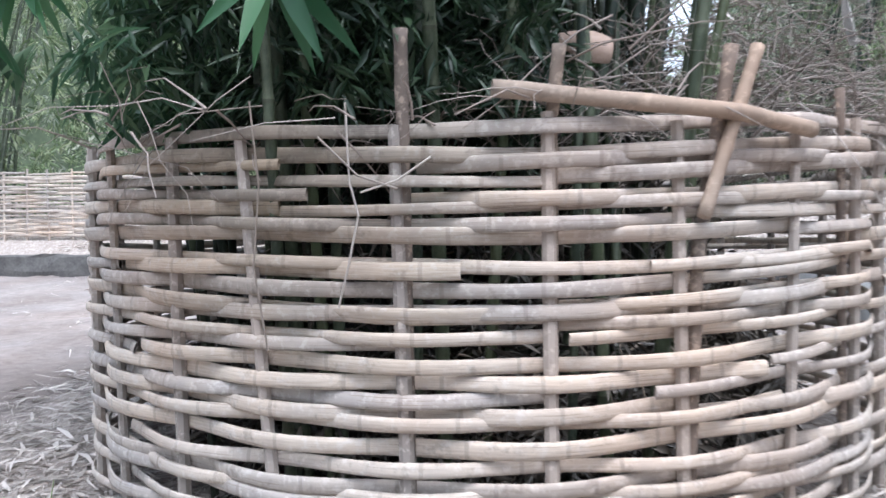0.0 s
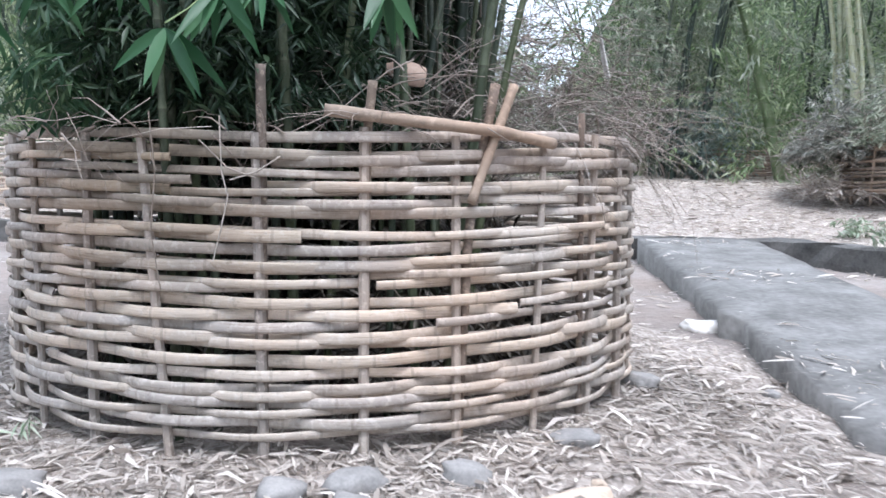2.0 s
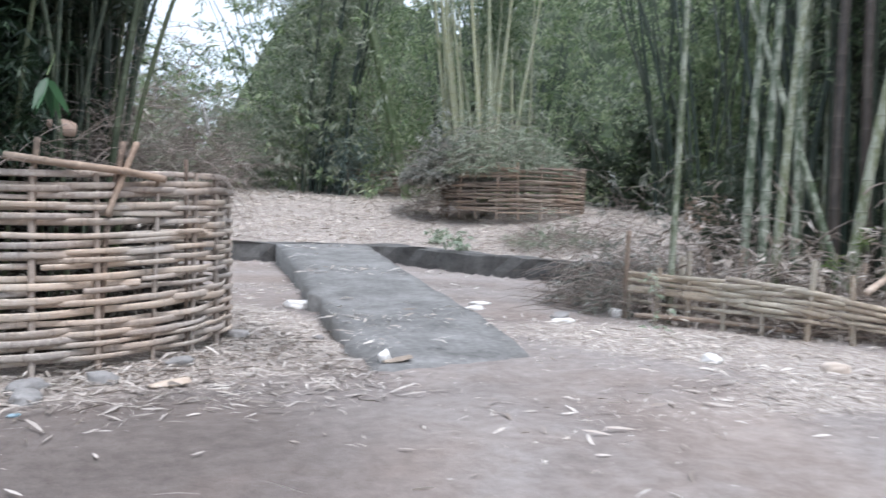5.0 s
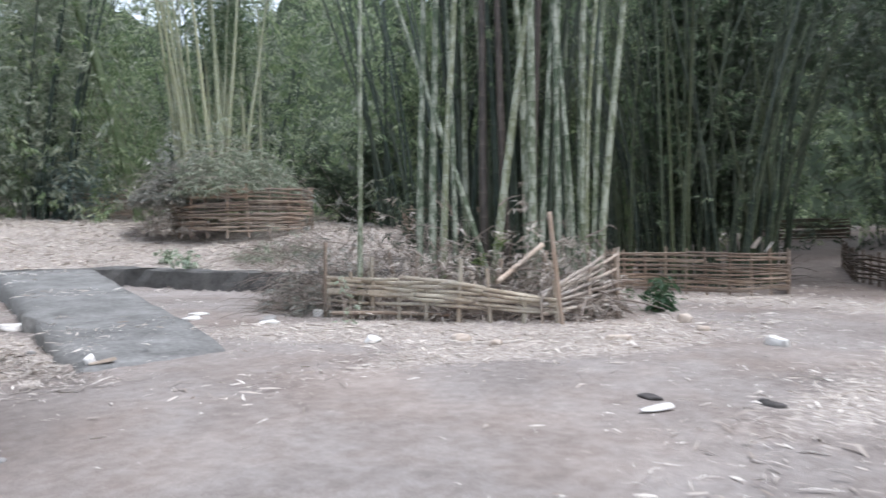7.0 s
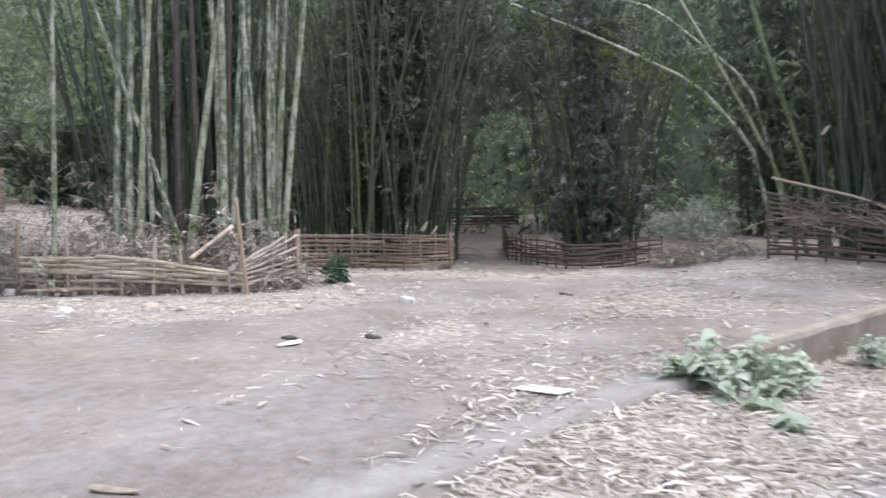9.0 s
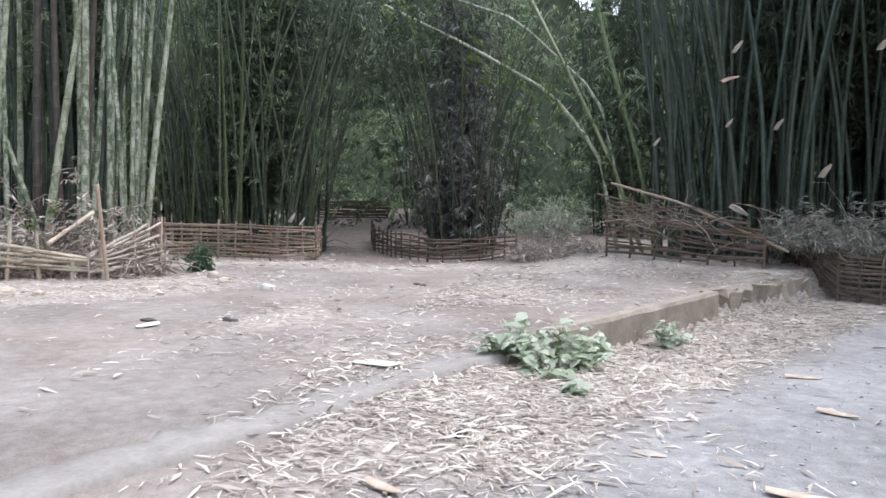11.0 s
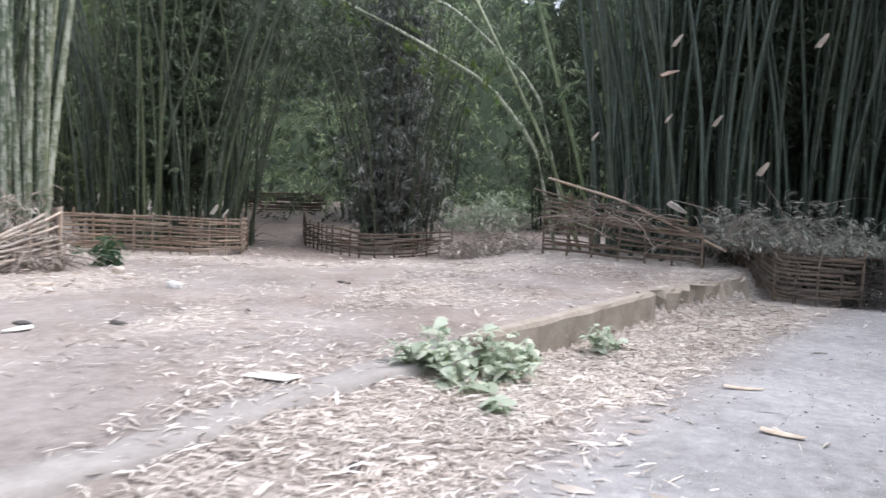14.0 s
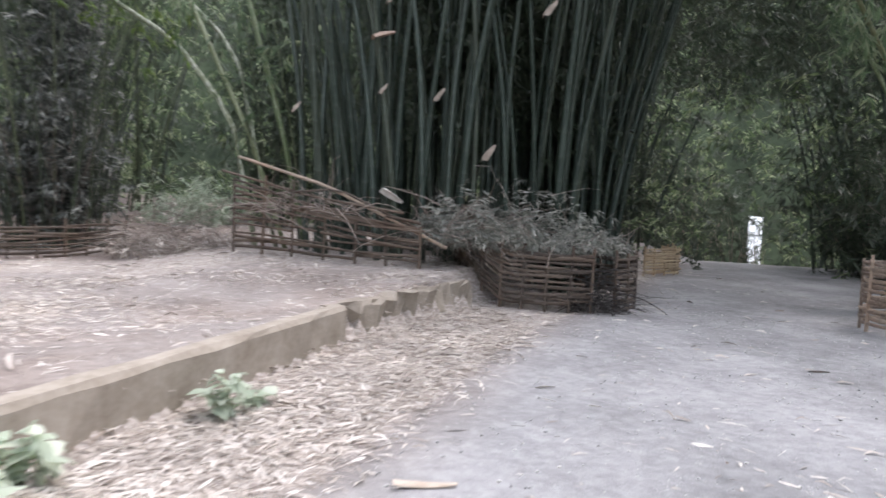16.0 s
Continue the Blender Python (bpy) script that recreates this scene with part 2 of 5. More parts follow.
def ground_material():
    """Trodden earth with a paler gravel road and a layer of dry leaf fragments where litter lies."""
    m, nt, b = nodes_of("earth")
    pos = nt.nodes.new("ShaderNodeNewGeometry").outputs["Position"]
    n1, n2, n3 = noise_of(nt, pos, 0.6, 5, 0.6), noise_of(nt, pos, 7.0, 6, 0.7), noise_of(nt, pos, 75.0, 6, 0.8)
    f = math_node(nt, "ADD", math_node(nt, "MULTIPLY", n1, 0.35), math_node(nt, "ADD", math_node(nt, "MULTIPLY", n2, 0.3), math_node(nt, "MULTIPLY", n3, 0.35)))
    earth = ramp(nt, f, [(0.38, (0.15, 0.126, 0.114)), (0.5, (0.26, 0.23, 0.212)), (0.62, (0.385, 0.35, 0.328))])
    brown = ramp(nt, noise_of(nt, pos, 0.33, 4, 0.65), [(0.46, (0, 0, 0)), (0.64, (0.6, 0.6, 0.6))])
    earth = mix(nt, brown, earth, mix(nt, 1.0, earth, (1.0, 0.9, 0.83), "MULTIPLY"))
    gravel = ramp(nt, f, [(0.4, (0.17, 0.166, 0.165)), (0.5, (0.285, 0.28, 0.28)), (0.6, (0.42, 0.412, 0.41))])
    road = nt.nodes.new("ShaderNodeAttribute")
    road.attribute_name = "road"
    lit = nt.nodes.new("ShaderNodeAttribute")
    lit.attribute_name = "litter"
    # darker earth: damp ground and canopy shade, both put into the colour
    damp_shade = nt.nodes.new("ShaderNodeAttribute")
    damp_shade.attribute_name = "damp_shade"
    damp_shade_fac = ramp(nt, math_node(nt, "ADD", damp_shade.outputs["Fac"], math_node(nt, "MULTIPLY", math_node(nt, "SUBTRACT", n1, 0.5), 1.2)), [(0.25, (0, 0, 0)), (0.75, (1, 1, 1))])
    earth = mix(nt, damp_shade_fac, earth, mix(nt, 1.0, earth, (0.6, 0.57, 0.55), "MULTIPLY"))
    col = mix(nt, road.outputs["Fac"], earth, gravel)
    v = N(nt, "TexVoronoi", Scale=42.0)
    mp = nt.nodes.new("ShaderNodeMapping")
    mp.inputs["Scale"].default_value = (1.0, 0.4, 1.0)
    mp.inputs["Rotation"].default_value = (0, 0, 0.6)
    nt.links.new(pos, mp.inputs[0])
    nt.links.new(mp.outputs[0], v.inputs["Vector"])
    flakes = ramp(nt, v.outputs["Color"], [(0.15, (0.22, 0.185, 0.16)), (0.5, (0.37, 0.325, 0.29)), (0.9, (0.56, 0.505, 0.455))])
    edge = math_node(nt, "ADD", lit.outputs["Fac"], math_node(nt, "MULTIPLY", math_node(nt, "SUBTRACT", n2, 0.5), 1.1))
    k = ramp(nt, edge, [(0.42, (0, 0, 0)), (0.62, (1, 1, 1))])
    col = mix(nt, math_node(nt, "MULTIPLY", k, 0.85), col, flakes)
    nt.links.new(col, b.inputs["Base Color"])
    b.inputs["Roughness"].default_value = 0.95
    bump(nt, b, f, 0.8, 0.03)
    return m


M_EARTH = ground_material()

# ---- helpers ----
rng = np.random.default_rng(7)


def part(name, data, material, parent=None, label=""):
    """One mesh object from a bmesh or a mesh, under a thing or a part."""
    if isinstance(data, bmesh.types.BMesh):
        me = bpy.data.meshes.new(name)
        data.to_mesh(me)
        data.free()
    else:
        me = data
    if material and not me.materials:
        me.materials.append(material)
    ob = new(name, me)
    if parent:
        ob.parent = parent
    if label:
        ob["label"] = label
    return ob


def holder(name, at, label, category, group=""):
    ob = new(name)
    ob.location = at
    ob.empty_display_size = 0.2
    return tagged(ob, label, category, group)


def np_mesh(name, verts, faces, smooth=False, uvs=None):
    """verts (n,3), faces (m,k) as arrays."""
    me = bpy.data.meshes.new(name)
    verts, faces = np.asarray(verts, np.float32), np.asarray(faces, np.int32)
    m, k = faces.shape
    me.vertices.add(len(verts))
    me.vertices.foreach_set("co", verts.ravel())
    me.loops.add(m * k)
    me.loops.foreach_set("vertex_index", faces.ravel())
    me.polygons.add(m)
    me.polygons.foreach_set("loop_start", np.arange(m, dtype=np.int32) * k)
    me.polygons.foreach_set("loop_total", np.full(m, k, np.int32))
    if smooth:
        me.polygons.foreach_set("use_smooth", np.ones(m, bool))
    if uvs is not None:
        lay = me.uv_layers.new(name="UVMap")
        lay.data.foreach_set("uv", np.asarray(uvs, np.float32)[faces.ravel()].ravel())
    me.update(calc_edges=True)
    me.validate()
    return me


def leaf_mesh(name, base, along, length, width, fold=0.25):
    """Pointed leaves folded on the midrib: base (n,3), along unit (n,3), length and width (n,)."""
    base, along = np.asarray(base, float), np.asarray(along, float)
    n = len(base)
    along = along / np.linalg.norm(along, axis=1, keepdims=True)
    side = np.cross(along, rng.normal(size=(n, 3)) * 0.6 + [0, 0, 1.0])
    side /= np.linalg.norm(side, axis=1, keepdims=True) + 1e-9
    up = np.cross(side, along)
    L, W = np.asarray(length)[:, None], np.asarray(width)[:, None]
    mid = base + along * L * 0.42
    v = np.stack([base, mid + side * W * 0.5 + up * W * fold, base + along * L - up * L * 0.06, mid - side * W * 0.5 + up * W * fold], 1).reshape(-1, 3)
    i = np.arange(n)[:, None] * 4
    f = np.concatenate([i + [0, 1, 2], i + [0, 2, 3]], 1).reshape(-1, 3)
    return np_mesh(name, v, f)


def straw_mesh(name, base, along, length, width):
    """Dry strips with blunt ends, curled a little: three cross pieces each."""
    base, along = np.asarray(base, float), np.asarray(along, float)
    n = len(base)
    along = along / np.linalg.norm(along, axis=1, keepdims=True)
    side = np.cross(along, rng.normal(size=(n, 3)) * 0.35 + [0, 0, 1.0])
    side /= np.linalg.norm(side, axis=1, keepdims=True) + 1e-9
    turn = np.cross(side, along)
    L, W = np.asarray(length)[:, None], np.asarray(width)[:, None] * 0.5
    bow = rng.normal(size=(n, 1)) * 0.06
    mid, tip = base + along * L * 0.55 + turn * np.abs(bow) * L + side * bow * L, base + along * L
    v = np.stack([base - side * W * 0.3, base + side * W * 0.3, mid - side * W, mid + side * W, tip - side * W * 0.35, tip + side * W * 0.35], 1).reshape(-1, 3)
    i = np.arange(n)[:, None] * 6
    return np_mesh(name, v, np.concatenate([i + [0, 1, 3, 2], i + [2, 3, 5, 4]], 1).reshape(-1, 4))


def unit(a):
    return a / (np.linalg.norm(a, axis=-1, keepdims=True) + 1e-9)


def spray_leaves(centres, per, size, leaf, droop=0.7, spread=1.0):
    """Arrays for leaf_mesh: each centre is a twig whose leaves fan out and hang from it."""
    m = len(centres)
    n = m * per
    head = unit(rng.normal(size=(m, 3)) * [1, 1, 0.35] + [0, 0, -0.25 * droop])
    flat = unit(np.cross(head, rng.normal(size=(m, 3)) * 0.5 + [0, 0, 1.0]))
    c, hd, fl = np.repeat(centres, per, 0), np.repeat(head, per, 0), np.repeat(flat, per, 0)
    base = c + hd * rng.uniform(-0.5, 0.5, (n, 1)) * size * spread + rng.normal(size=(n, 3)) * 0.1 * size * spread
    ang = rng.normal(size=(n, 1)) * 0.75
    along = unit(hd * np.cos(ang) + fl * np.sin(ang) + [0, 0, -0.75 * droop] + rng.normal(size=(n, 3)) * 0.22)
    L = leaf * rng.uniform(0.6, 1.3, n)
    return base, along, L, L * rng.uniform(0.12, 0.2, n)


def tube(points, radii, sides=6):
    """verts and quad faces of a tube along points."""
    p = np.asarray(points, float)
    n = len(p)
    t = unit(np.gradient(p, axis=0))
    ref = np.where(np.abs(t[:, 2:3]) > 0.9, [[1.0, 0, 0]], [[0, 0, 1.0]])
    a = unit(np.cross(t, ref))
    b = np.cross(t, a)
    ang = np.linspace(0, 2 * np.pi, sides, endpoint=False)
    r = np.asarray(radii, float)[:, None, None]
    v = p[:, None] + r * (np.cos(ang)[None, :, None] * a[:, None] + np.sin(ang)[None, :, None] * b[:, None])
    i = np.arange(n - 1)[:, None] * sides
    j = np.arange(sides)
    k = (j + 1) % sides
    f = np.stack([i + j, i + k, i + sides + k, i + sides + j], -1).reshape(-1, 4)
    return v.reshape(-1, 3), f


def join_tubes(tubes):
    vs, fs, o = [], [], 0
    for v, f in tubes:
        vs.append(v)
        fs.append(f + o)
        o += len(v)
    return np.concatenate(vs), np.concatenate(fs)


def twigs_mesh(name, starts, dirs, lengths, radius=0.006, sides=3, sag=0.3):
    """Thin crooked dry twigs."""
    out = []
    for s, d, L in zip(starts, dirs, lengths):
        k = np.linspace(0, 1, 5)[:, None]
        p = s + d * L * k + rng.normal(size=(5, 3)) * 0.04 * L * k - np.array([0, 0, 1]) * sag * L * k * k
        out.append(tube(p, radius * (1 - 0.7 * k[:, 0]), sides))
    return np_mesh(name, *join_tubes(out), smooth=True)


# ---- terrain ----
WALL = np.array([(-16.0, 17.5), (-6.5, 16.2), (0.5, 14.6), (6.0, 12.6), (8.7, 11.7), (9.3, 9.3), (10.6, 6.9), (12.4, 5.9), (17.5, 5.4), (25.0, 6.4)])
KERB = np.array([(5.2, -8.0), (7.6, -9.25), (9.9, -10.42), (11.9, -11.75), (13.3, -12.75)])


FLUSH_LINE = np.array([(0.0, -5.35), (1.25, -5.9), (2.6, -6.55), (3.85, -7.02), (5.0, -7.66), (5.4, -7.95)])


def line_side(x, y, pts):
    """Distance to a polyline, positive on its left, and the share of its length where it is met."""
    best = np.full(np.shape(x), 1e9)
    sign = np.zeros(np.shape(x))
    share = np.zeros(np.shape(x))
    n = len(pts) - 1
    for i in range(n):
        a, d = pts[i], pts[i + 1] - pts[i]
        lo, hi = (-9.0 if i == 0 else 0.0), (9.0 if i == n - 1 else 1.0)
        k = np.clip(((x - a[0]) * d[0] + (y - a[1]) * d[1]) / (d @ d), lo, hi)
        px, py = x - a[0] - d[0] * k, y - a[1] - d[1] * k
        dist = np.hypot(px, py)
        s = np.sign(d[0] * py - d[1] * px)
        new_best = dist < best
        best, sign, share = np.where(new_best, dist, best), np.where(new_best, s, sign), np.where(new_best, (i + k) / n, share)
    return best * sign, share


def step(a, b, x):
    t = np.clip((x - a) / (b - a), 0, 1)
    return t * t * (3 - 2 * t)


def low_ground(x, y):
    h = 0.03 * np.clip(y - 4, 0, 30) + 0.025 * np.clip(y - 13, 0, 20)
    h = h - 0.1 * step(11, 16, x) * step(-7, -4, y) * (1 - step(4, 8, y))
    h = h + 0.3 * step(10.5, 15.5, x) * (1 - step(-9, -6.5, y))
    h = h + 0.075 * np.clip(x - 21, 0, 16) * step(-10, -6, y) * (1 - step(5, 9, y))
    return h


def height(x, y):
    x, y = np.asarray(x, float), np.asarray(y, float)
    h = low_ground(x, y)
    w, share = line_side(x, y, WALL)
    soft = 2.4 * step(0.72, 0.82, share)
    back = step(0.02 - soft * 0.2, 0.3 + soft, w) * (1 - step(0.95, 1.3, share))
    rise = 0.42 + 0.15 * np.clip(w - 0.5, 0, 5.5) + 0.035 * np.clip(w - 6, 0, 30)
    h = h + back * rise
    k, share = line_side(x, y, KERB)
    wide = np.where(share < 0, 0.15 + np.clip(-share * 4, 0, 1) * 2.2, 0.15)
    off = np.where(share < 0, wide * 0.5, 0.0)
    below = 1 - step(-wide + 0.17, 0.2 + off, k)
    road = -0.16 - 0.18 * step(3.0, 7.5, x) + 0.12 * step(13, 20, x) + 0.03 * (1 - step(0.3, 1.5, -k)) * (share > -0.3)
    h = h * (1 - below) + road * below
    h = h + 0.05 * step(-0.1, 0.3, k) * (1 - step(0.5, 3, k)) * step(-0.05, 0.1, share) * (x < 14)
    along = (x - 1.3) * 0.848 - (y + 9.7) * 0.53
    h = h - 3.4 * step(29, 48, along) * (1 - step(-19, -14, y))
    return h + 0.012 * np.sin(x * 1.7 + y * 0.9) * np.sin(y * 1.3 - x * 0.4) + 0.006 * np.sin(x * 5.1) * np.sin(y * 4.3 + x)


def litter_at(x, y):
    """How thickly dry leaves lie, 0 to 1."""
    w, sw = line_side(x, y, WALL)
    k, sk = line_side(x, y, KERB)
    bands = np.clip(np.sin(x * 0.55 + y * 1.5 + 0.8 * np.sin(x * 0.9)) - 0.2, 0, 1)
    a = 0.04 + 0.3 * bands * step(1.0, 4.0, x) + 0.9 * step(0.0, 0.8, w) * (1 - step(0.95, 1.2, sw))
    ring = np.hypot(x - 0.43, y - 5.28)
    a = a + 0.8 * (1 - step(2.5, 4.3, ring)) + 0.25 * np.exp(-((x - 3.2) / 1.0) ** 2 - ((y - 3.6) / 2.2) ** 2)
    a = a + 0.75 * np.exp(-((x - 7.4) / 1.5) ** 2 - ((y - 0.6) / 2.6) ** 2)
    a = a + 0.6 * np.exp(-((x - 9.5) / 2.0) ** 2 - ((y + 1.3) / 1.2) ** 2)
    a = a + 0.55 * step(11.5, 14.5, x) * (1 - 0.85 * step(15.0, 17.5, x)) * (k > 0)
    bank = step(-2.1, -1.2, k) * (1 - step(-0.1, 0.25, k))
    a = a + 0.95 * bank * (sk > -0.05)
    a = a + 0.95 * np.exp(-((x - 2.7) / 2.1) ** 2 - ((y + 7.95) / 1.0) ** 2) + 0.5 * np.exp(-((x - 2.2) / 1.8) ** 2 - ((y + 6.7) / 0.45) ** 2)
    a = a + 0.45 * np.exp(-((x - 4.6) / 1.8) ** 2 - ((y + 5.7) / 0.6) ** 2) + 0.5 * np.exp(-((x - 7) / 2.2) ** 2 - ((y + 4.6) / 0.6) ** 2) + 0.4 * np.exp(-((x - 9.5) / 1.2) ** 2 - ((y + 6.5) / 2.2) ** 2)
    a = a + 0.25 * np.exp(-((x - 2.8) / 0.9) ** 2 - ((y - 2.6) / 1.6) ** 2) + 0.45 * np.exp(-((x - 6.4) / 1.2) ** 2 - ((y - 2.6) / 1.5) ** 2) + 0.3 * np.exp(-((x - 6.0) / 1.6) ** 2 - ((y + 0.6) / 0.5) ** 2)
    f, sf = line_side(x, y, FLUSH_LINE)
    a = a * (1 - 0.45 * (1 - step(0.14, 0.3, np.abs(f + 0.03))) * (sf > 0) * (sf < 1))
    off_road = step(-7.5, -9.0, k) * (x > 4)
    a = a + 0.8 * off_road
    road = step(-1.0, -2.2, k) * (1 - off_road)
    return np.clip(a * (1 - 0.8 * road * (1 - 0.0 * x)), 0, 1)


def axis_of(fine, lo, hi, far, gap):
    mid = np.arange(lo, hi + 1e-6, gap)
    out = fine(mid)
    steps = np.cumsum(gap * 1.28 ** np.arange(1, 40))
    steps = steps[steps < far]
    return np.concatenate([lo - steps[::-1], out, hi + steps])


def ground_sheet():
    ax = axis_of(lambda m: m, -7.0, 24.0, 500, 0.16)
    ay = axis_of(lambda m: m, -20.0, 19.0, 500, 0.16)
    gx, gy = np.meshgrid(ax, ay, indexing="ij")
    v = np.stack([gx, gy, height(gx, gy)], -1).reshape(-1, 3)
    nx, ny = len(ax), len(ay)
    i = np.arange(nx * ny).reshape(nx, ny)
    f = np.stack([i[:-1, :-1], i[1:, :-1], i[1:, 1:], i[:-1, 1:]], -1).reshape(-1, 4)
    me = np_mesh("ground", v, f, smooth=True)
    x, y = v[:, 0], v[:, 1]
    k, sk = line_side(x, y, KERB)
    road = step(-1.2, -2.4, k) * (1 - step(-7.0, -8.5, k) * (x > 4)) * step(-3.0, 2.5, x)
    # dark patches by fence, ramp and far yard: damp plus painted shade
    damp_shade = np.exp(-((x - 0.9) / 1.6) ** 2 - ((y - 0.6) / 2.0) ** 2) + 0.8 * np.exp(-((x - 2.9) / 0.5) ** 2 - ((y - 4.5) / 2.6) ** 2) + 0.9 * step(14.8, 17.5, x) * step(-10.5, -8.5, y) * (1 - step(4, 8, y)) + 0.8 * np.exp(-((x + 3.0) / 1.8) ** 2 - ((y - 5.0) / 3.0) ** 2)
    for nm, val in (("road", road), ("litter", litter_at(x, y)), ("damp_shade", damp_shade)):
        at = me.attributes.new(nm, "FLOAT", "POINT")
        at.data.foreach_set("value", val.astype(np.float32))
    return part("ground", me, M_EARTH)


tagged(ground_sheet(), "bare trodden earth with dry bamboo leaves and a grey gravel road", "ground", kind="structure")


def strip_wall(name, pts, z0, z1, thick, mat, rough=0.03, cell=0.35):
    """A low wall along a polyline, its left side at +thick, with uneven worn faces."""
    p = np.asarray(pts, float)
    seg = np.hypot(*np.diff(p, axis=0).T)
    s = np.concatenate([[0], np.cumsum(seg)])
    k = np.linspace(0, s[-1], max(3, int(s[-1] / cell)))
    q = np.stack([np.interp(k, s, p[:, 0]), np.interp(k, s, p[:, 1])], 1)
    t = unit(np.gradient(q, axis=0))
    nrm = np.stack([-t[:, 1], t[:, 0]], 1)
    prof = [(0.0, 0.0), (0.0, 0.45), (0.0, 0.93), (0.03, 1.0), (thick - 0.03, 1.0), (thick, 0.93), (thick, 0.0)]
    v = []
    for i, (c, nn) in enumerate(zip(q, nrm)):
        a, b = z0(*c), z1(*c)
        for off, g in prof:
            j = rng.normal(size=3) * rough * np.array([1, 1, 0.5]) * (0.3 if g in (0.0,) else 1)
            xy = c + nn * off
            v.append((xy[0] + j[0], xy[1] + j[1], a + (b - a) * g + j[2]))
    m = len(prof)
    i = np.arange(len(q) - 1)[:, None] * m
    j = np.arange(m - 1)
    f = np.stack([i + j, i + m + j, i + m + j + 1, i + j + 1], -1).reshape(-1, 4).tolist()
    n = (len(q) - 1) * m
    bm = bmesh.new()
    bv = [bm.verts.new(c) for c in v]
    for a in f:
        bm.faces.new([bv[x] for x in a])
    bm.faces.new(bv[:m])
    bm.faces.new(bv[n:n + m][::-1])
    bmesh.ops.recalc_face_normals(bm, faces=bm.faces)
    return part(name, bm, mat)


tagged(strip_wall("retaining_wall", WALL[:8], lambda x, y: low_ground(x, y) - 0.15, lambda x, y: low_ground(x, y) + 0.46, 0.34, M_WALL),
       "low dark mossy stone wall holding the leaf-covered terrace", "wall", kind="structure")
tagged(strip_wall("kerb", KERB[:3], lambda x, y: -0.55, lambda x, y: 0.13, 0.2, M_KERB, 0.008, 0.3),
       "mud-stained concrete kerb beside the gravel road", "kerb", kind="structure")
tagged(strip_wall("kerb_broken", KERB[2:] + [0.02, 0.05], lambda x, y: -0.55, lambda x, y: 0.12, 0.24, M_KERB, 0.05, 0.18),
       "broken crumbling end of the concrete kerb", "kerb", kind="structure")


def flush_kerb():
    """The kerb's buried end: a worn slab level with the earth."""
    q, _ = resample(FLUSH_LINE, 0.16)
    t = unit(np.gradient(q, axis=0))
    nrm = np.stack([-t[:, 1], t[:, 0]], 1)
    us = np.array([-0.23, -0.2, -0.07, 0.07, 0.18, 0.22])
    v = []
    for i, (c, nn) in enumerate(zip(q, nrm)):
        wob = 0.05 * math.sin(i * 0.4) + 0.05 * rng.normal()
        top = max(float(height(*(c + nn * u))) for u in us) + 0.012
        for j, u in enumerate(us):
            p = c + nn * (u + wob * (1 if u > 0 else 0.6))
            v.append((p[0], p[1], top + 0.004 * rng.normal() - (0.12 if j in (0, 5) else 0.0)))
    i = np.arange(len(q) - 1)[:, None] * 6
    j = np.arange(5)
    return part("kerb_flush", np_mesh("kerb_flush", v, np.stack([i + j, i + 6 + j, i + 7 + j, i + j + 1], -1).reshape(-1, 4), smooth=True), M_KERB_TOP)


def ramp_slab():
    """Concrete ramp that climbs to the terrace, with a worn crack across it."""
    near, far = np.array([(2.93, 1.45), (4.85, 1.65)]), np.array([(6.15, 12.5), (7.95, 11.6)])
    nu, nv = 9, 26
    v = []
    for j in range(nv):
        k = j / (nv - 1)
        a, b = near[0] * (1 - k) + far[0] * k, near[1] * (1 - k) + far[1] * k
        for i in range(nu):
            u = i / (nu - 1)
            c = a * (1 - u) + b * u
            edge = 0.012 * rng.normal() if i in (0, nu - 1) else 0
            z = 0.0 + 0.1 * min(1, k * 6) + 0.6 * k ** 1.15 + 0.008 * rng.normal() - (0.09 if i == 0 else 0) * rng.random()
            edge = edge * (4.5 if i == 0 else 2.5) + (0.05 * rng.normal() if j == 0 else 0)
            z = z - (0.08 if j == 0 else 0)
            v.append((c[0] + edge, c[1] + edge, max(z, height(*c) + 0.03 * (1 - u) * (k > 0.12) + 0.006) if j else z))
    bm = bmesh.new()
    bv = [bm.verts.new(c) for c in v]
    for j in range(nv - 1):
        for i in range(nu - 1):
            bm.faces.new((bv[j * nu + i], bv[j * nu + i + 1], bv[(j + 1) * nu + i + 1], bv[(j + 1) * nu + i]))
    rim = [e for e in bm.edges if e.is_boundary]
    r = bmesh.ops.extrude_edge_only(bm, edges=rim)
    for g in r["geom"]:
        if isinstance(g, bmesh.types.BMVert):
            g.co.z = -0.2
    bmesh.ops.recalc_face_normals(bm, faces=bm.faces)
    for f in bm.faces:
        f.smooth = True
    return part("concrete_ramp", bm, M_SLAB)


tagged(ramp_slab(), "worn grey concrete ramp slab leading up to the terrace", "ramp", kind="structure")


# ---- woven fences ----
def resample(path, gap):
    p = np.asarray(path, float)
    s = np.concatenate([[0], np.cumsum(np.hypot(*np.diff(p, axis=0).T))])
    k = np.linspace(0, s[-1], max(2, int(round(s[-1] / gap)) + 1))
    return np.stack([np.interp(k, s, p[:, 0]), np.interp(k, s, p[:, 1])], 1), s[-1]


tagged(flush_kerb(), "worn pale concrete kerb sunk level with the earth", "kerb", kind="structure")


def ring_path(cx, cy, r, start=0.0, turn=2 * math.pi, squash=1.0, n=160):
    a = start + np.linspace(0, turn, n)
    return np.stack([cx + r * np.cos(a), cy + r * squash * np.sin(a)], 1)


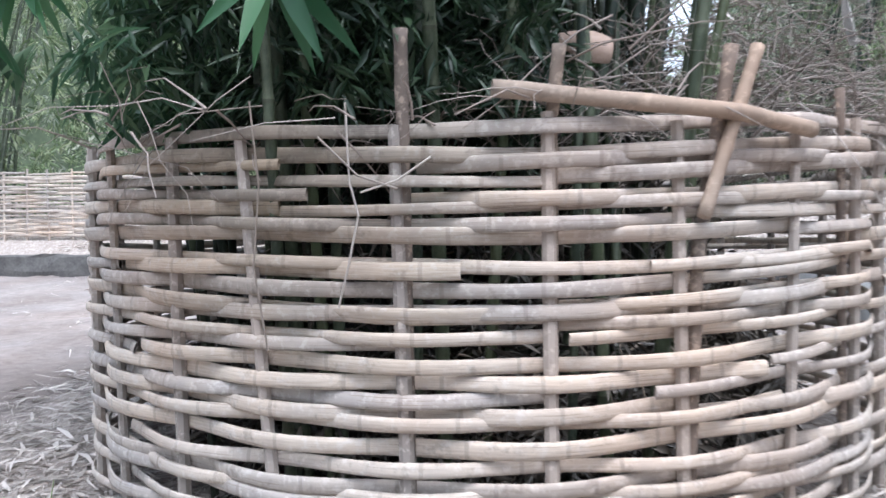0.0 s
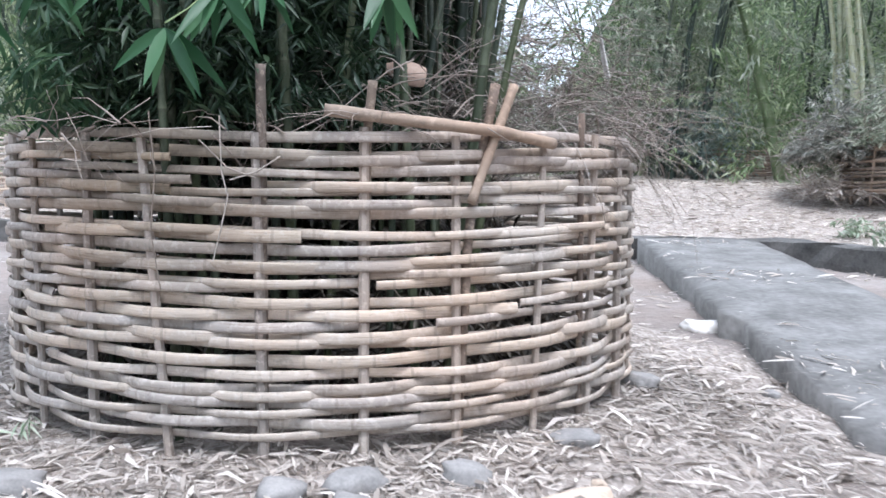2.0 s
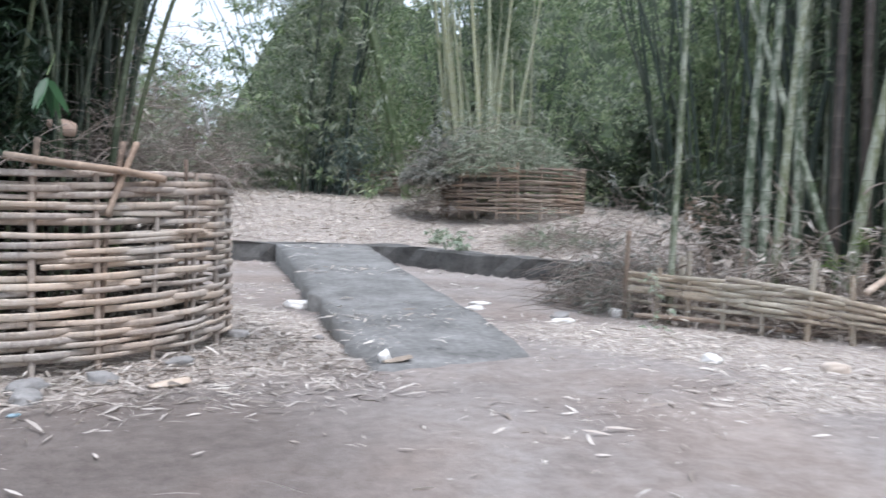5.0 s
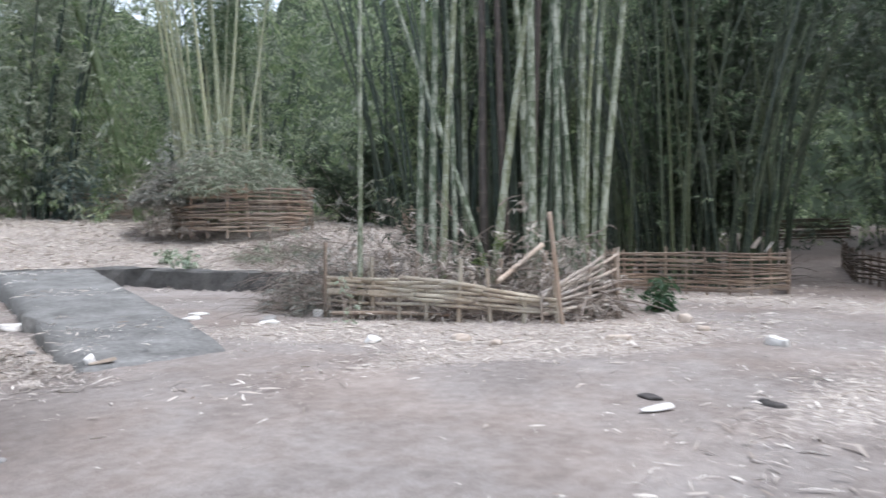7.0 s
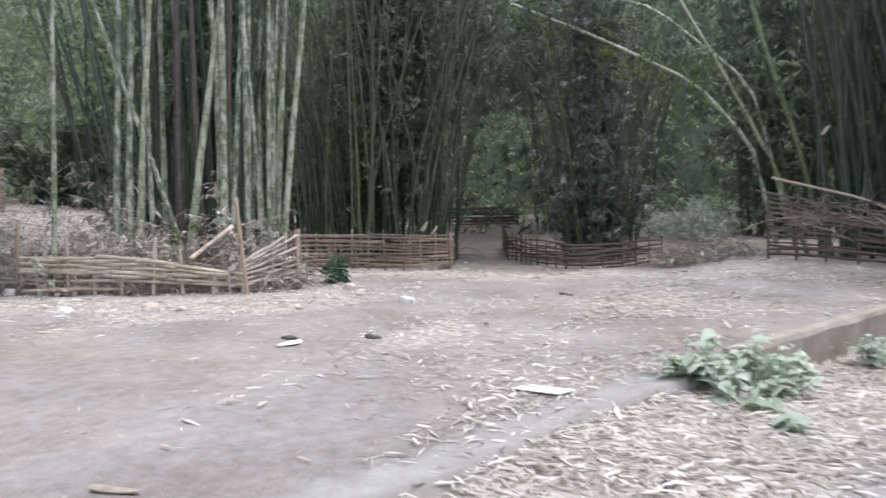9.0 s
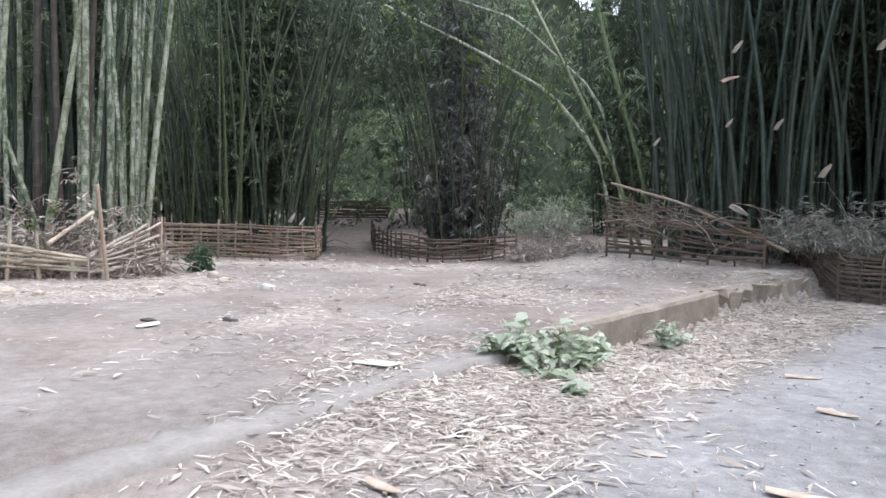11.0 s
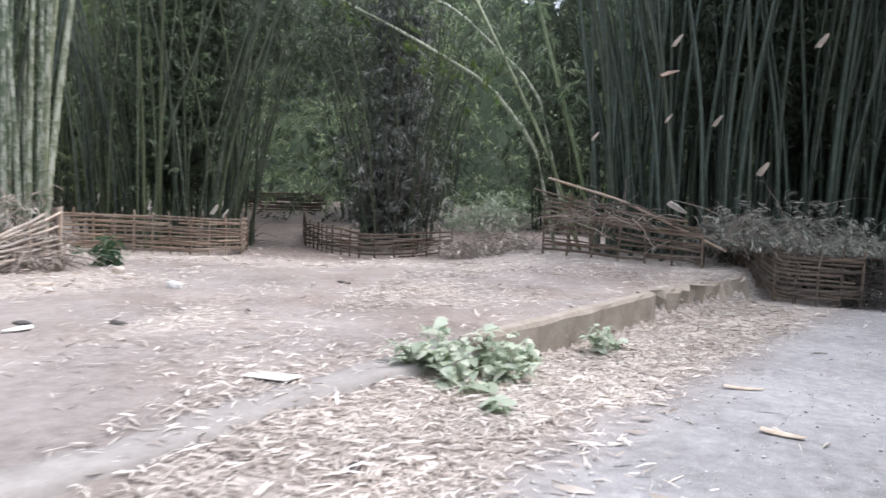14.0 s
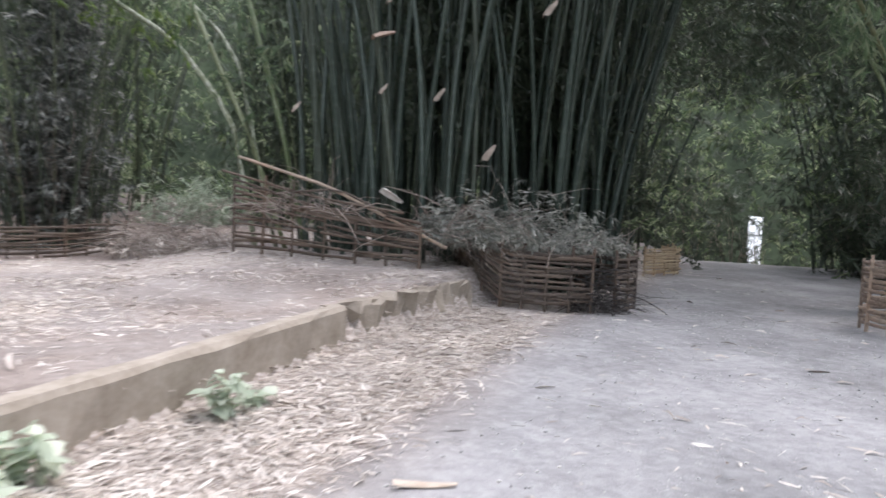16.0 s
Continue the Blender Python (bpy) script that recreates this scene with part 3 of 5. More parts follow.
def strip_mesh(pts, outs, width, thick, tilt, lum):
    """A half-round split strip along pts (n,3) with outward normals outs (n,2); lum: nodes along it."""
    n = len(pts)
    s = np.concatenate([[0], np.cumsum(np.linalg.norm(np.diff(pts, axis=0), axis=1))]) + lum
    prof = [(-0.5, 0.0), (-0.44, 0.62), (-0.2, 1.0), (0.2, 1.0), (0.44, 0.62), (0.5, 0.0), (0.0, -0.25)]
    node = np.exp(-(((s / 0.37) % 1 - 0.5) / 0.05) ** 2)
    w = width * (1 + 0.06 * node + 0.06 * np.sin(s * 3.1 + lum * 5) + 0.04 * np.sin(s * 8.3 + lum))
    o = np.concatenate([outs, np.zeros((n, 1))], 1)
    up = np.array([0, 0, 1.0])
    v, uv = [], []
    for a, b in prof:
        v.append(pts + up * (a * w)[:, None] + o * ((b * thick * (1 + 0.25 * node)) + a * tilt * width)[:, None])
        uv.append(np.stack([s, np.full(n, a * width)], 1))
    m = len(prof)
    v, uv = np.stack(v, 1).reshape(-1, 3), np.stack(uv, 1).reshape(-1, 2)
    i = np.arange(n - 1)[:, None] * m
    j = np.arange(m)
    k = (j + 1) % m
    f = np.stack([i + j, i + m + j, i + m + k, i + k], -1).reshape(-1, 4)
    return np_mesh("strip", v, f, smooth=True, uvs=uv)


def woven_fence(label, path, rows, top, mat, seed, post_gap=0.52, width=0.06, amp=0.022, base=0.07, mess=0.012, gaps=0.08,
                length=(1.6, 3.2), phase=0.0, post_over=(0.0, 0.12), post_r=0.026, thick=0.014, seg=0.12, closed=False, group="woven bamboo fences",
                holes=(), post_mat=None, lean=0.0, bottom=None, name="woven_fence"):
    """Split-bamboo strips woven through upright stakes. top(s): height over the ground at share s of the length."""
    r = np.random.default_rng(seed)
    fine, total = resample(path, 0.04)
    S = np.linspace(0, total, len(fine))
    tang = unit(np.gradient(fine, axis=0))
    outn = np.stack([tang[:, 1], -tang[:, 0]], 1)
    gz = height(fine[:, 0], fine[:, 1])
    if closed:
        gz = gz * 0 + gz.mean()
    else:
        kern = np.ones(25) / 25
        gz = np.convolve(np.pad(gz, 12, mode="edge"), kern, "valid")
    mid = fine.mean(0)
    home = holder(name, (mid[0], mid[1], float(gz.mean())), label, "fence", group)
    origin = np.array([mid[0], mid[1], float(gz.mean())])
    n_post = int(round(total / post_gap))
    gap = total / n_post
    wob = [r.uniform(0, 6.28, 4) for _ in range(rows)]
    for row in range(rows):
        s = -r.uniform(0, 1.2)
        while s < total - 0.2:
            end_at = s + r.uniform(*length)
            if r.random() > 0.12:
                # most strips end tucked behind a stake
                odd = row % 2
                end_at = ((round((end_at - phase) / gap) - odd) // 2 * 2 + odd) * gap + phase
            end_at = max(end_at, s + 0.7)
            a, b = max(s, 0.0), min(end_at, total)
            s = end_at + (r.uniform(0.15, 0.7) if r.random() < gaps else 0.012)
            level = base + (top(0.5) - base) * (row + 0.5) / rows
            pieces = [(a, b)]
            for h0, h1, hz0, hz1 in holes:
                if hz0 < level < hz1:
                    cut = []
                    for a, b in pieces:
                        if a < h1 and b > h0:
                            cut += [(a, h0 + r.uniform(-0.1, 0.08)), (h1 + r.uniform(-0.08, 0.1), b)]
                        else:
                            cut.append((a, b))
                    pieces = cut
            for a, b in pieces:
                if b - a < 0.55:
                    continue
                u = np.linspace(a, b, max(4, int((b - a) / seg)))
                share = u / total
                frac = (row + 0.5) / rows
                tp = np.array([top(q) for q in share])
                bt = np.array([bottom(q) for q in share]) if bottom else base
                zz = bt + (tp - bt) * frac
                drift = r.normal() * mess + (u - (a + b) / 2) * r.normal() * mess * 0.35
                ph = wob[row]
                zz = zz + drift + mess * 0.9 * np.sin(u * 0.9 + ph[0]) + mess * 0.5 * np.sin(u * 2.3 + ph[1])
                weave = amp * np.cos(math.pi * (u - phase) / gap) * (1 if row % 2 else -1)
                x, y = np.interp(u, S, fine[:, 0]), np.interp(u, S, fine[:, 1])
                o = unit(np.stack([np.interp(u, S, outn[:, 0]), np.interp(u, S, outn[:, 1])], 1))
                z = np.interp(u, S, gz) + zz
                off = weave + lean * zz + r.normal() * 0.004
                # a strip's loose end springs outwards
                end = r.random() < 0.2
                off = off + (0.03 * np.clip((u - b + 0.4) / 0.4, 0, 1) ** 2 if end else 0)
                p = np.stack([x + o[:, 0] * off, y + o[:, 1] * off, z], 1) - origin
                w = width * r.uniform(0.68, 1.12)
                part("strip", strip_mesh(p, o, w, thick * r.uniform(0.8, 1.3), r.normal() * 0.12, r.uniform(0, 9)), mat, home)
    for i in range(n_post + (0 if closed else 1)):
        u = min(max(i * gap + phase, 0), total) if not closed else (i * gap + phase) % total
        x, y, g = np.interp(u, S, fine[:, 0]), np.interp(u, S, fine[:, 1]), np.interp(u, S, gz)
        o = unit(np.array([np.interp(u, S, outn[:, 0]), np.interp(u, S, outn[:, 1])]))
        t = np.array([-o[1], o[0]])
        h = top(u / total) + r.uniform(*post_over)
        k = np.linspace(0, 1, 6)
        tl = r.normal() * 0.035
        p = np.stack([x + t[0] * tl * k * h + o[0] * lean * h * k, y + t[1] * tl * k * h + o[1] * lean * h * k, g - 0.15 + (h + 0.15) * k], 1) - origin
        outs = np.repeat(o[None], 6, 0)
        v, f = tube(p, post_r * r.uniform(0.85, 1.2) * np.array([1, 1, 0.97, 1.0, 0.96, 0.9]), 7)
        bm = bmesh.new()
        bv = [bm.verts.new(c) for c in v]
        for q in f:
            bm.faces.new([bv[c] for c in q])
        bm.faces.new(bv[:7][::-1])
        bm.faces.new(bv[-7:])
        part("stake", bm, post_mat or mat, home)
    return home


# large ring round the near clump; its strips break and gape in places
A_C, A_R = (0.43, 5.28), 2.33


def a_top(s):
    a = s * 2 * math.pi - math.pi / 2
    return 1.72 - 0.02 * math.sin(a) + 0.03 * math.sin(3 * a)


A_HOLES = [(6.45, 6.95, 1.52, 1.58), (6.5, 6.9, 1.35, 1.41), (7.02, 7.72, 1.11, 1.17), (7.0, 7.38, 0.82, 0.88), (7.45, 7.86, 0.62, 0.7)]
fence_a = woven_fence("tall round woven fence of weathered split bamboo round a clump", ring_path(*A_C, A_R, math.pi / 2),
                      28, a_top, M_STRIP_RING, 11, post_gap=0.52, width=0.061, closed=True, phase=0.09, mess=0.013, gaps=0.03, length=(3.4, 6.4), base=0.04, holes=A_HOLES,
                      thick=0.012, post_over=(-0.05, 0.03), amp=0.032, post_r=0.025, post_mat=M_STAKE)


def rod(home, pts, r0, mat, name="rod", sides=9):
    """A round length of bamboo fixed to a fence, ends closed."""
    p = np.asarray(pts, float) - np.array(home.location)
    k = np.linspace(0, len(p) - 1, 14)
    q = np.stack([np.interp(k, np.arange(len(p)), p[:, c]) for c in range(3)], 1)
    rad = r0 * (1 + 0.08 * (np.arange(14) % 4 == 1))
    v, f = tube(q, rad, sides)
    bm = bmesh.new()
    bv = [bm.verts.new(c) for c in v]
    for a in f:
        bm.faces.new([bv[c] for c in a]).smooth = True
    bm.faces.new(bv[:sides][::-1])
    bm.faces.new(bv[-sides:])
    return part(name, bm, mat, home)


rod(fence_a, [(0.32, 2.9, 1.82), (0.83, 2.93, 1.77), (1.25, 3.02, 1.74), (1.62, 3.2, 1.69)], 0.032, M_OLD)
rod(fence_a, [(0.0, 3.02, -0.1), (0.0, 3.0, 1.7), (0.0, 2.97, 2.05)], 0.026, M_OLD, "stake")
rod(fence_a, [(0.52, 2.98, -0.1), (0.54, 2.97, 1.7), (0.57, 2.94, 1.98)], 0.025, M_OLD, "stake")
rod(fence_a, [(1.04, 3.05, -0.1), (1.1, 3.06, 1.2), (1.25, 3.08, 2.0)], 0.027, M_OLD, "stake")
rod(fence_a, [(1.1, 2.98, 1.35), (1.36, 3.1, 2.0)], 0.026, M_OLD, "stake")
rod(fence_a, [(1.9, 3.5, -0.1), (1.88, 3.47, 1.9)], 0.02, M_OLD, "stake")


# ---- culms and clumps ----
def culm_meshes(prefix, count, hgt, rad, bend, seed, nodes=0.42):
    """Templates: tapered jointed culms that bow outwards (towards +x)."""
    r = np.random.default_rng(seed)
    out = []
    for _ in range(count):
        H, R, B = hgt * r.uniform(0.85, 1.15), rad * r.uniform(0.8, 1.2), bend * r.uniform(0.5, 1.5)
        zs, rs = [], []
        z = 0.0
        while z < H:
            rr = R * (1 - 0.75 * (z / H) ** 1.3)
            zs += [z, z + 0.035]
            rs += [rr * 1.1, rr * 0.96]
            z += nodes
        zs, rs = np.array(zs), np.array(rs)
        k = zs / H
        side = r.normal() * 0.15
        p = np.stack([B * k ** 2.2 + 0.02 * np.sin(zs * 1.3), side * k ** 2 * B, zs], 1)
        out.append(np_mesh(prefix, *tube(p, rs, 6), smooth=True))
    return out


def clump(label, centre, spread, count, templates, mat, seed, tilt=7.0, leaves=None, squash=1.0, turn=0.0, leaf_mat=None, group="bamboo clumps",
          lift=0.0, leaf_size=0.2, heights=(3.5, 9.5), per=9, cover=1.0, jitter=1.5):
    """A stool of living bamboo: each culm an object of its own, and its leaf sprays."""
    r = np.random.default_rng(seed)
    cz = float(height(*centre)) + lift
    home = holder("bamboo_clump", (centre[0], centre[1], cz), label, "bamboo", group)
    tips = []
    for i in range(count):
        d, a = spread * math.sqrt(r.random()), r.uniform(0, 2 * math.pi)
        x, y = d * math.cos(a), d * math.sin(a) * squash
        x, y = x * math.cos(turn) - y * math.sin(turn), x * math.sin(turn) + y * math.cos(turn)
        out = math.degrees(math.atan2(y, x)) + r.normal() * 50
        lean = tilt * (0.25 + d / spread) * r.uniform(0.4, 1.3) + r.normal() * jitter
        me = templates[r.integers(len(templates))]
        ob = part("culm", me, mat, home)
        sc = r.uniform(0.8, 1.15)
        ob.matrix_local = pose(x, y, float(height(centre[0] + x, centre[1] + y)) - cz - 0.08 - r.uniform(0, 0.42), 0, 0, out) @ pose(0, 0, 0, 0, lean, r.normal() * 40) @ Matrix.Diagonal((sc, sc, r.uniform(0.85, 1.1), 1))
        tips.append((np.array(ob.matrix_local), me))
    if leaves:
        cs = []
        for q in range(leaves):
            m, me = tips[r.integers(len(tips))]
            n = len(me.vertices) // 6
            zlo = min(heights[0], n * 0.21 * 0.6)
            i = int(np.clip(r.uniform(zlo, heights[1]) / 0.21, 0, n - 1)) * 6
            c = np.array(me.vertices[i].co)
            w = m[:3, :3] @ c + m[:3, 3]
            cs.append(w + r.normal(size=3) * [0.55, 0.55, 0.35] * cover)
        me = leaf_mesh("foliage", *spray_leaves(np.array(cs), per, 0.42, leaf_size))
        fo = part("foliage", me, leaf_mat or M_LEAF, home)
        tagged(fo, kind="stuff")
    return home


def add_shade_canopy(home, lo, hi, n, mat, seed, leaf=0.3):
    """Added high leafage of a clump, to shade the ground beside it."""
    r = np.random.default_rng(seed)
    c = r.uniform(lo, hi, (n, 3)) - np.array(home.location)
    tagged(part("canopy", leaf_mesh("canopy", *spray_leaves(c, 9, 0.55, leaf, 0.8)), mat, home), kind="stuff")


T_PALE = culm_meshes("culm", 6, 10.0, 0.066, 0.45, 21)
T_THIN = culm_meshes("culm", 6, 10.5, 0.047, 1.3, 22)
def standing_culms(label, rows, mat, group="bamboo clumps"):
    """A stool of thick culms: foot x and y, lean per metre in x and y, thickness."""
    r = np.random.default_rng(33)
    c = np.mean([q[:2] for q in rows], 0)
    home = holder("bamboo_clump", (c[0], c[1], float(height(*c))), label, "bamboo", group)
    for x, y, lx, ly, w in rows:
        H = r.uniform(9.0, 10.5)
        zs = np.arange(0.0, H, 0.42)
        z = np.repeat(zs, 2) + np.tile([0, 0.035], len(zs))
        k = np.clip(z / H, 0, 1)
        rad = np.tile([1.09, 0.96], len(zs)) * w * 0.43 * (1 - 0.7 * k ** 1.4)
        a = r.uniform(0, 6.28)
        p = np.stack([lx * z + 0.03 * np.sin(z * 0.8 + a) + 0.5 * math.cos(a) * k ** 3, ly * z + 0.03 * np.cos(z * 0.7 + a) + 0.5 * math.sin(a) * k ** 3, z], 1)
        ob = part("culm", np_mesh("culm", *tube(p, rad, 9), smooth=True), mat, home)
        ob.location = (x - c[0], y - c[1], -0.1 - r.uniform(0, 0.42))
    return home


T_SLIM = culm_meshes("culm", 5, 9.0, 0.03, 1.6, 24)
T_TAN = culm_meshes("culm", 5, 10.0, 0.1, 0.6, 25)
T_DARK = culm_meshes("culm", 6, 11.0, 0.06, 1.2, 23)

clump("tall pale blotched bamboo culms rising behind a broken fence", (12.0, 2.3), 1.3, 12, T_PALE, M_CULM, 31, tilt=1.6, leaves=700, heights=(4.5, 9.5), squash=1.15, jitter=1.7)
standing_culms("thick pale-blotched living bamboo culms behind the broken fence", [
    (9.52, 2.82, 0.014, -0.035, 0.16), (9.61, 2.58, 0.011, -0.029, 0.17), (9.66, 2.45, 0.026, -0.066, 0.16), (10.05, 1.46, -0.11, 0.283, 0.13), (9.76, 2.22, 0.007, -0.017, 0.12),
    (10.0, 1.59, 0.044, -0.112, 0.17), (10.24, 0.97, 0.012, -0.031, 0.19), (10.3, 0.82, 0.014, -0.036, 0.14), (10.4, 0.55, 0.009, -0.022, 0.13), (10.51, 0.27, -0.01, 0.027, 0.12),
    (10.58, 0.1, -0.004, 0.011, 0.11), (10.61, 0.02, 0.041, -0.105, 0.15), (10.62, -0.01, 0.008, -0.02, 0.11), (10.23, 1.01, 0.004, -0.009, 0.1), (8.31, 3.04, 0.0, -0.006, 0.11)], M_CULM)
standing_culms("dark sheathed bamboo culms in the pale clump's heart", [(10.23, 1.88, 0.002, -0.005, 0.2), (10.39, 1.47, -0.01, 0.025, 0.18), (10.6, 1.2, 0.02, -0.04, 0.16)], M_CULM_BROWN)
# dark copies put in for the shaded voids between the pale culms
clump("dark-toned culms filling the pale clump's shaded middle", (12.3, 2.9), 1.3, 34, T_DARK, M_CULM_SHADED, 36, tilt=3, leaves=1500, leaf_mat=M_LEAF_DARK, heights=(4.0, 10))
clump_g = clump("black-green bamboo clump behind the basket fence", (17.6, -15.9), 1.2, 70, T_DARK, M_CULM_SHADED, 37, tilt=6, leaves=4500, leaf_mat=M_LEAF_DARK, heights=(2.5, 11), cover=1.6)
clump("slim dark culms hung with dusty leaves inside the low fence", (20.7, -4.5), 1.1, 46, T_SLIM, M_CULM_VAR, 39, tilt=6, leaves=1500, leaf_mat=M_LEAF_BUSH, leaf_size=0.25, heights=(0.8, 8.5), cover=0.9, jitter=3)
clump_d = clump("dense dark bamboo clump fanning out behind a low woven fence", (19.3, 1.6), 2.3, 92, T_THIN, M_CULM_VAR, 32, tilt=6.5, leaves=6500, cover=1.3, heights=(2.4, 11), leaf_mat=M_LEAF_DARK, jitter=3.2)
clump("green and yellowish culms along the fanned clump's front", (18.3, 1.5), 1.7, 22, T_THIN, M_CULM_MID, 38, tilt=7, jitter=3.5, leaves=1100, cover=1.3, heights=(2.6, 11), leaf_mat=M_LEAF, squash=1.3)
clump("tall dark bamboo clump in deep shade", (17.6, -13.6), 2.7, 160, T_DARK, M_CULM_VAR, 33, tilt=5, leaves=9000, cover=1.8, heights=(3.6, 11), jitter=2.6, leaf_mat=M_LEAF_DARK, squash=1.45, turn=0.5)
clump_a = clump("dark bamboo clump inside the tall round fence", (0.35, 5.6), 1.25, 60, T_DARK, M_CULM_SHADED, 34, tilt=2.6, leaves=5200, heights=(2.0, 9), leaf_mat=M_LEAF_DEEP_SHADE, cover=1.0, leaf_size=0.17)
clump("slim dark bamboo stems crowding the round fence", (0.1, 4.6), 1.35, 70, T_SLIM, M_CULM_SHADED, 40, tilt=3, leaves=2600, heights=(1.7, 5), leaf_mat=M_LEAF_DEEP_SHADE, cover=0.5, leaf_size=0.13, jitter=3)
clump("slim yellowish bamboo culms behind a fence on the terrace", (14.9, 16.6), 1.5, 22, T_TAN, M_CULM_TAN, 35, tilt=5, leaves=500, leaf_size=0.26, heights=(6.5, 10))

# leafage added to darken the footpath and the far road
add_shade_canopy(clump_d, (19, -4, 5.5), (30, 4, 9), 1500, M_LEAF_DARK, 91)
add_shade_canopy(clump_g, (15, -27, 5.2), (25, -17.5, 9), 2800, M_LEAF_DARK, 92)

# unseen leafage added high over the basket and road to darken them
add_shade_canopy(clump_g, (11.5, -22, 7.8), (18.5, -12, 10.5), 1700, M_LEAF_DARK, 93)

# more unseen leafage, added to shade the nearer road
add_shade_canopy(clump_g, (2.5, -21, 7.6), (11, -13.5, 10.5), 800, M_LEAF_DARK, 94)

# further clumps that close the grove
FAR = [((24.0, 9.0), 2.4, 50), ((35.0, 9.0), 3.0, 55), ((31.0, -3.0), 2.6, 40), ((29.0, -14.0), 3.0, 55), ((1.2, 28.5), 2.4, 24), ((-6.0, 25.0), 3.0, 50),
       ((-13.0, 20.0), 2.6, 40), ((22.0, 26.0), 3.2, 40), ((29.0, 17.0), 3.0, 45), ((26.5, -19.5), 2.4, 60), ((15.5, -26.5), 2.2, 50), ((23.0, -30.0), 3.0, 40), ((28.5, -10.0), 1.6, 26), ((11.0, 21.5), 1.2, 14), ((12.5, 26.0), 2.2, 30), ((20.5, 11.5), 2.2, 45), ((24.5, 6.5), 2.0, 50)]
for i, (c, s, n) in enumerate(FAR):
    # leaf tone follows the light: pale copies north and far east, shade copy south
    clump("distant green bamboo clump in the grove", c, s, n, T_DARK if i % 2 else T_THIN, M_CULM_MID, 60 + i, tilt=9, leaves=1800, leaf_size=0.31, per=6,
          heights=(1.5, 10.5), cover=1.8, leaf_mat=M_LEAF_GREY if c[1] > 15 and i % 2 else (M_LEAF_FAR_LIT if c[1] > 6 or (c[1] > -4 and c[0] > 25) else M_LEAF_DARK))


# ---- other fences ----
def arc(c, r, a0, a1, n=60, squash=1.0):
    a = np.radians(np.linspace(a0, a1, n))
    return np.stack([c[0] + r * np.cos(a), c[1] + r * squash * np.sin(a)], 1)


fence_b = woven_fence("woven bamboo fence round a brush-covered clump on the terrace", arc((13.9, 13.9), 2.1, 90, 450), 16, lambda s: 1.3, M_OLD, 41, post_gap=0.6, width=0.06,
                      post_over=(0.0, 0.1), seg=0.25, closed=True, mess=0.02, gaps=0.15)
fence_c = woven_fence("low broken fence of sagging split bamboo on crooked stakes", [(8.2, 3.7), (8.25, 2.6), (8.4, 1.7), (8.9, 0.6), (9.25, -0.15)], 8,
                      lambda s: 0.7 - 0.08 * s - 0.24 * max(0, s - 0.6) / 0.4, M_FRESH, 42, post_gap=0.5, width=0.058, base=0.24, mess=0.025, length=(2.6, 4.8), gaps=0.0,
                      post_over=(-0.05, 0.35), amp=0.03, bottom=lambda s: 0.26 - 0.16 * s * s, post_r=0.03)
rod(fence_c, [(9.15, -0.3, -0.1), (9.15, -0.1, 1.65)], 0.035, M_OLD, "stake")
rod(fence_c, [(8.15, 3.75, -0.1), (8.2, 3.75, 1.25)], 0.032, M_OLD, "stake")
rod(fence_c, [(7.9, 3.3, 0.1), (8.3, 2.3, 0.12), (8.6, 1.4, 0.1)], 0.03, M_OLD)
rod(fence_c, [(9.0, 0.75, 0.6), (9.9, 0.5, 1.15)], 0.04, M_STRIP)
fence_p = woven_fence("collapsed fence panel of splayed split bamboo", [(9.1, 0.02), (9.75, -0.28), (10.4, -0.55)], 9, lambda s: 0.42 + 0.68 * s, M_STRIP, 43,
                      post_gap=0.3, width=0.05, length=(1.5, 2.4), gaps=0.0, amp=0.03, mess=0.02, bottom=lambda s: 0.12 + 0.1 * s, post_over=(0.0, 0.12), post_r=0.02)
woven_fence("low side fence of split bamboo running back to the clump", [(10.42, -0.5), (11.6, 0.4), (12.6, 1.2)], 8, lambda s: 1.05 - 0.2 * s, M_OLD, 52,
            post_gap=0.5, width=0.05, length=(1.5, 2.4), seg=0.2)
woven_fence("low woven bamboo fence in front of a dark clump", [(12.9, 2.6), (14.6, 2.5), (15.6, 1.3), (15.7, 0.2), (15.9, -0.7), (16.6, -1.35), (18.0, -1.0)], 14,
            lambda s: 1.0 - 0.15 * s, M_OLD, 44, post_gap=0.45, width=0.048, seg=0.2, mess=0.016)
woven_fence("dark low woven fence curving round a leafy bush", [(23.6, -0.9), (20.8, -1.8), (18.3, -3.2), (16.9, -4.4), (17.1, -5.6), (18.4, -6.5)], 10, lambda s: 0.72 - 0.1 * s, M_DARK, 45,
            post_gap=0.5, width=0.05, seg=0.2, mess=0.03, gaps=0.15, post_over=(0.0, 0.15))
fence_f = woven_fence("sagging dark woven fence under a leaning pole", [(15.6, -8.85), (15.1, -9.6), (14.4, -10.8), (13.6, -11.9)], 13, lambda s: 1.35 - 0.6 * s, M_DARK, 46, post_gap=0.6,
                      width=0.05, seg=0.2, mess=0.035, gaps=0.25, post_over=(-0.1, 0.35))
rod(fence_f, [(15.5, -8.9, 2.0), (14.6, -10.4, 1.55), (13.4, -12.3, 0.62)], 0.028, M_OLD)
rod(fence_f, [(15.8, -8.6, 1.75), (14.8, -10.2, 1.35), (13.6, -11.6, 1.15)], 0.022, M_DARK)
rod(fence_f, [(15.7, -8.8, 1.3), (14.4, -10.6, 1.5), (13.5, -12.2, 0.75)], 0.018, M_DARK)
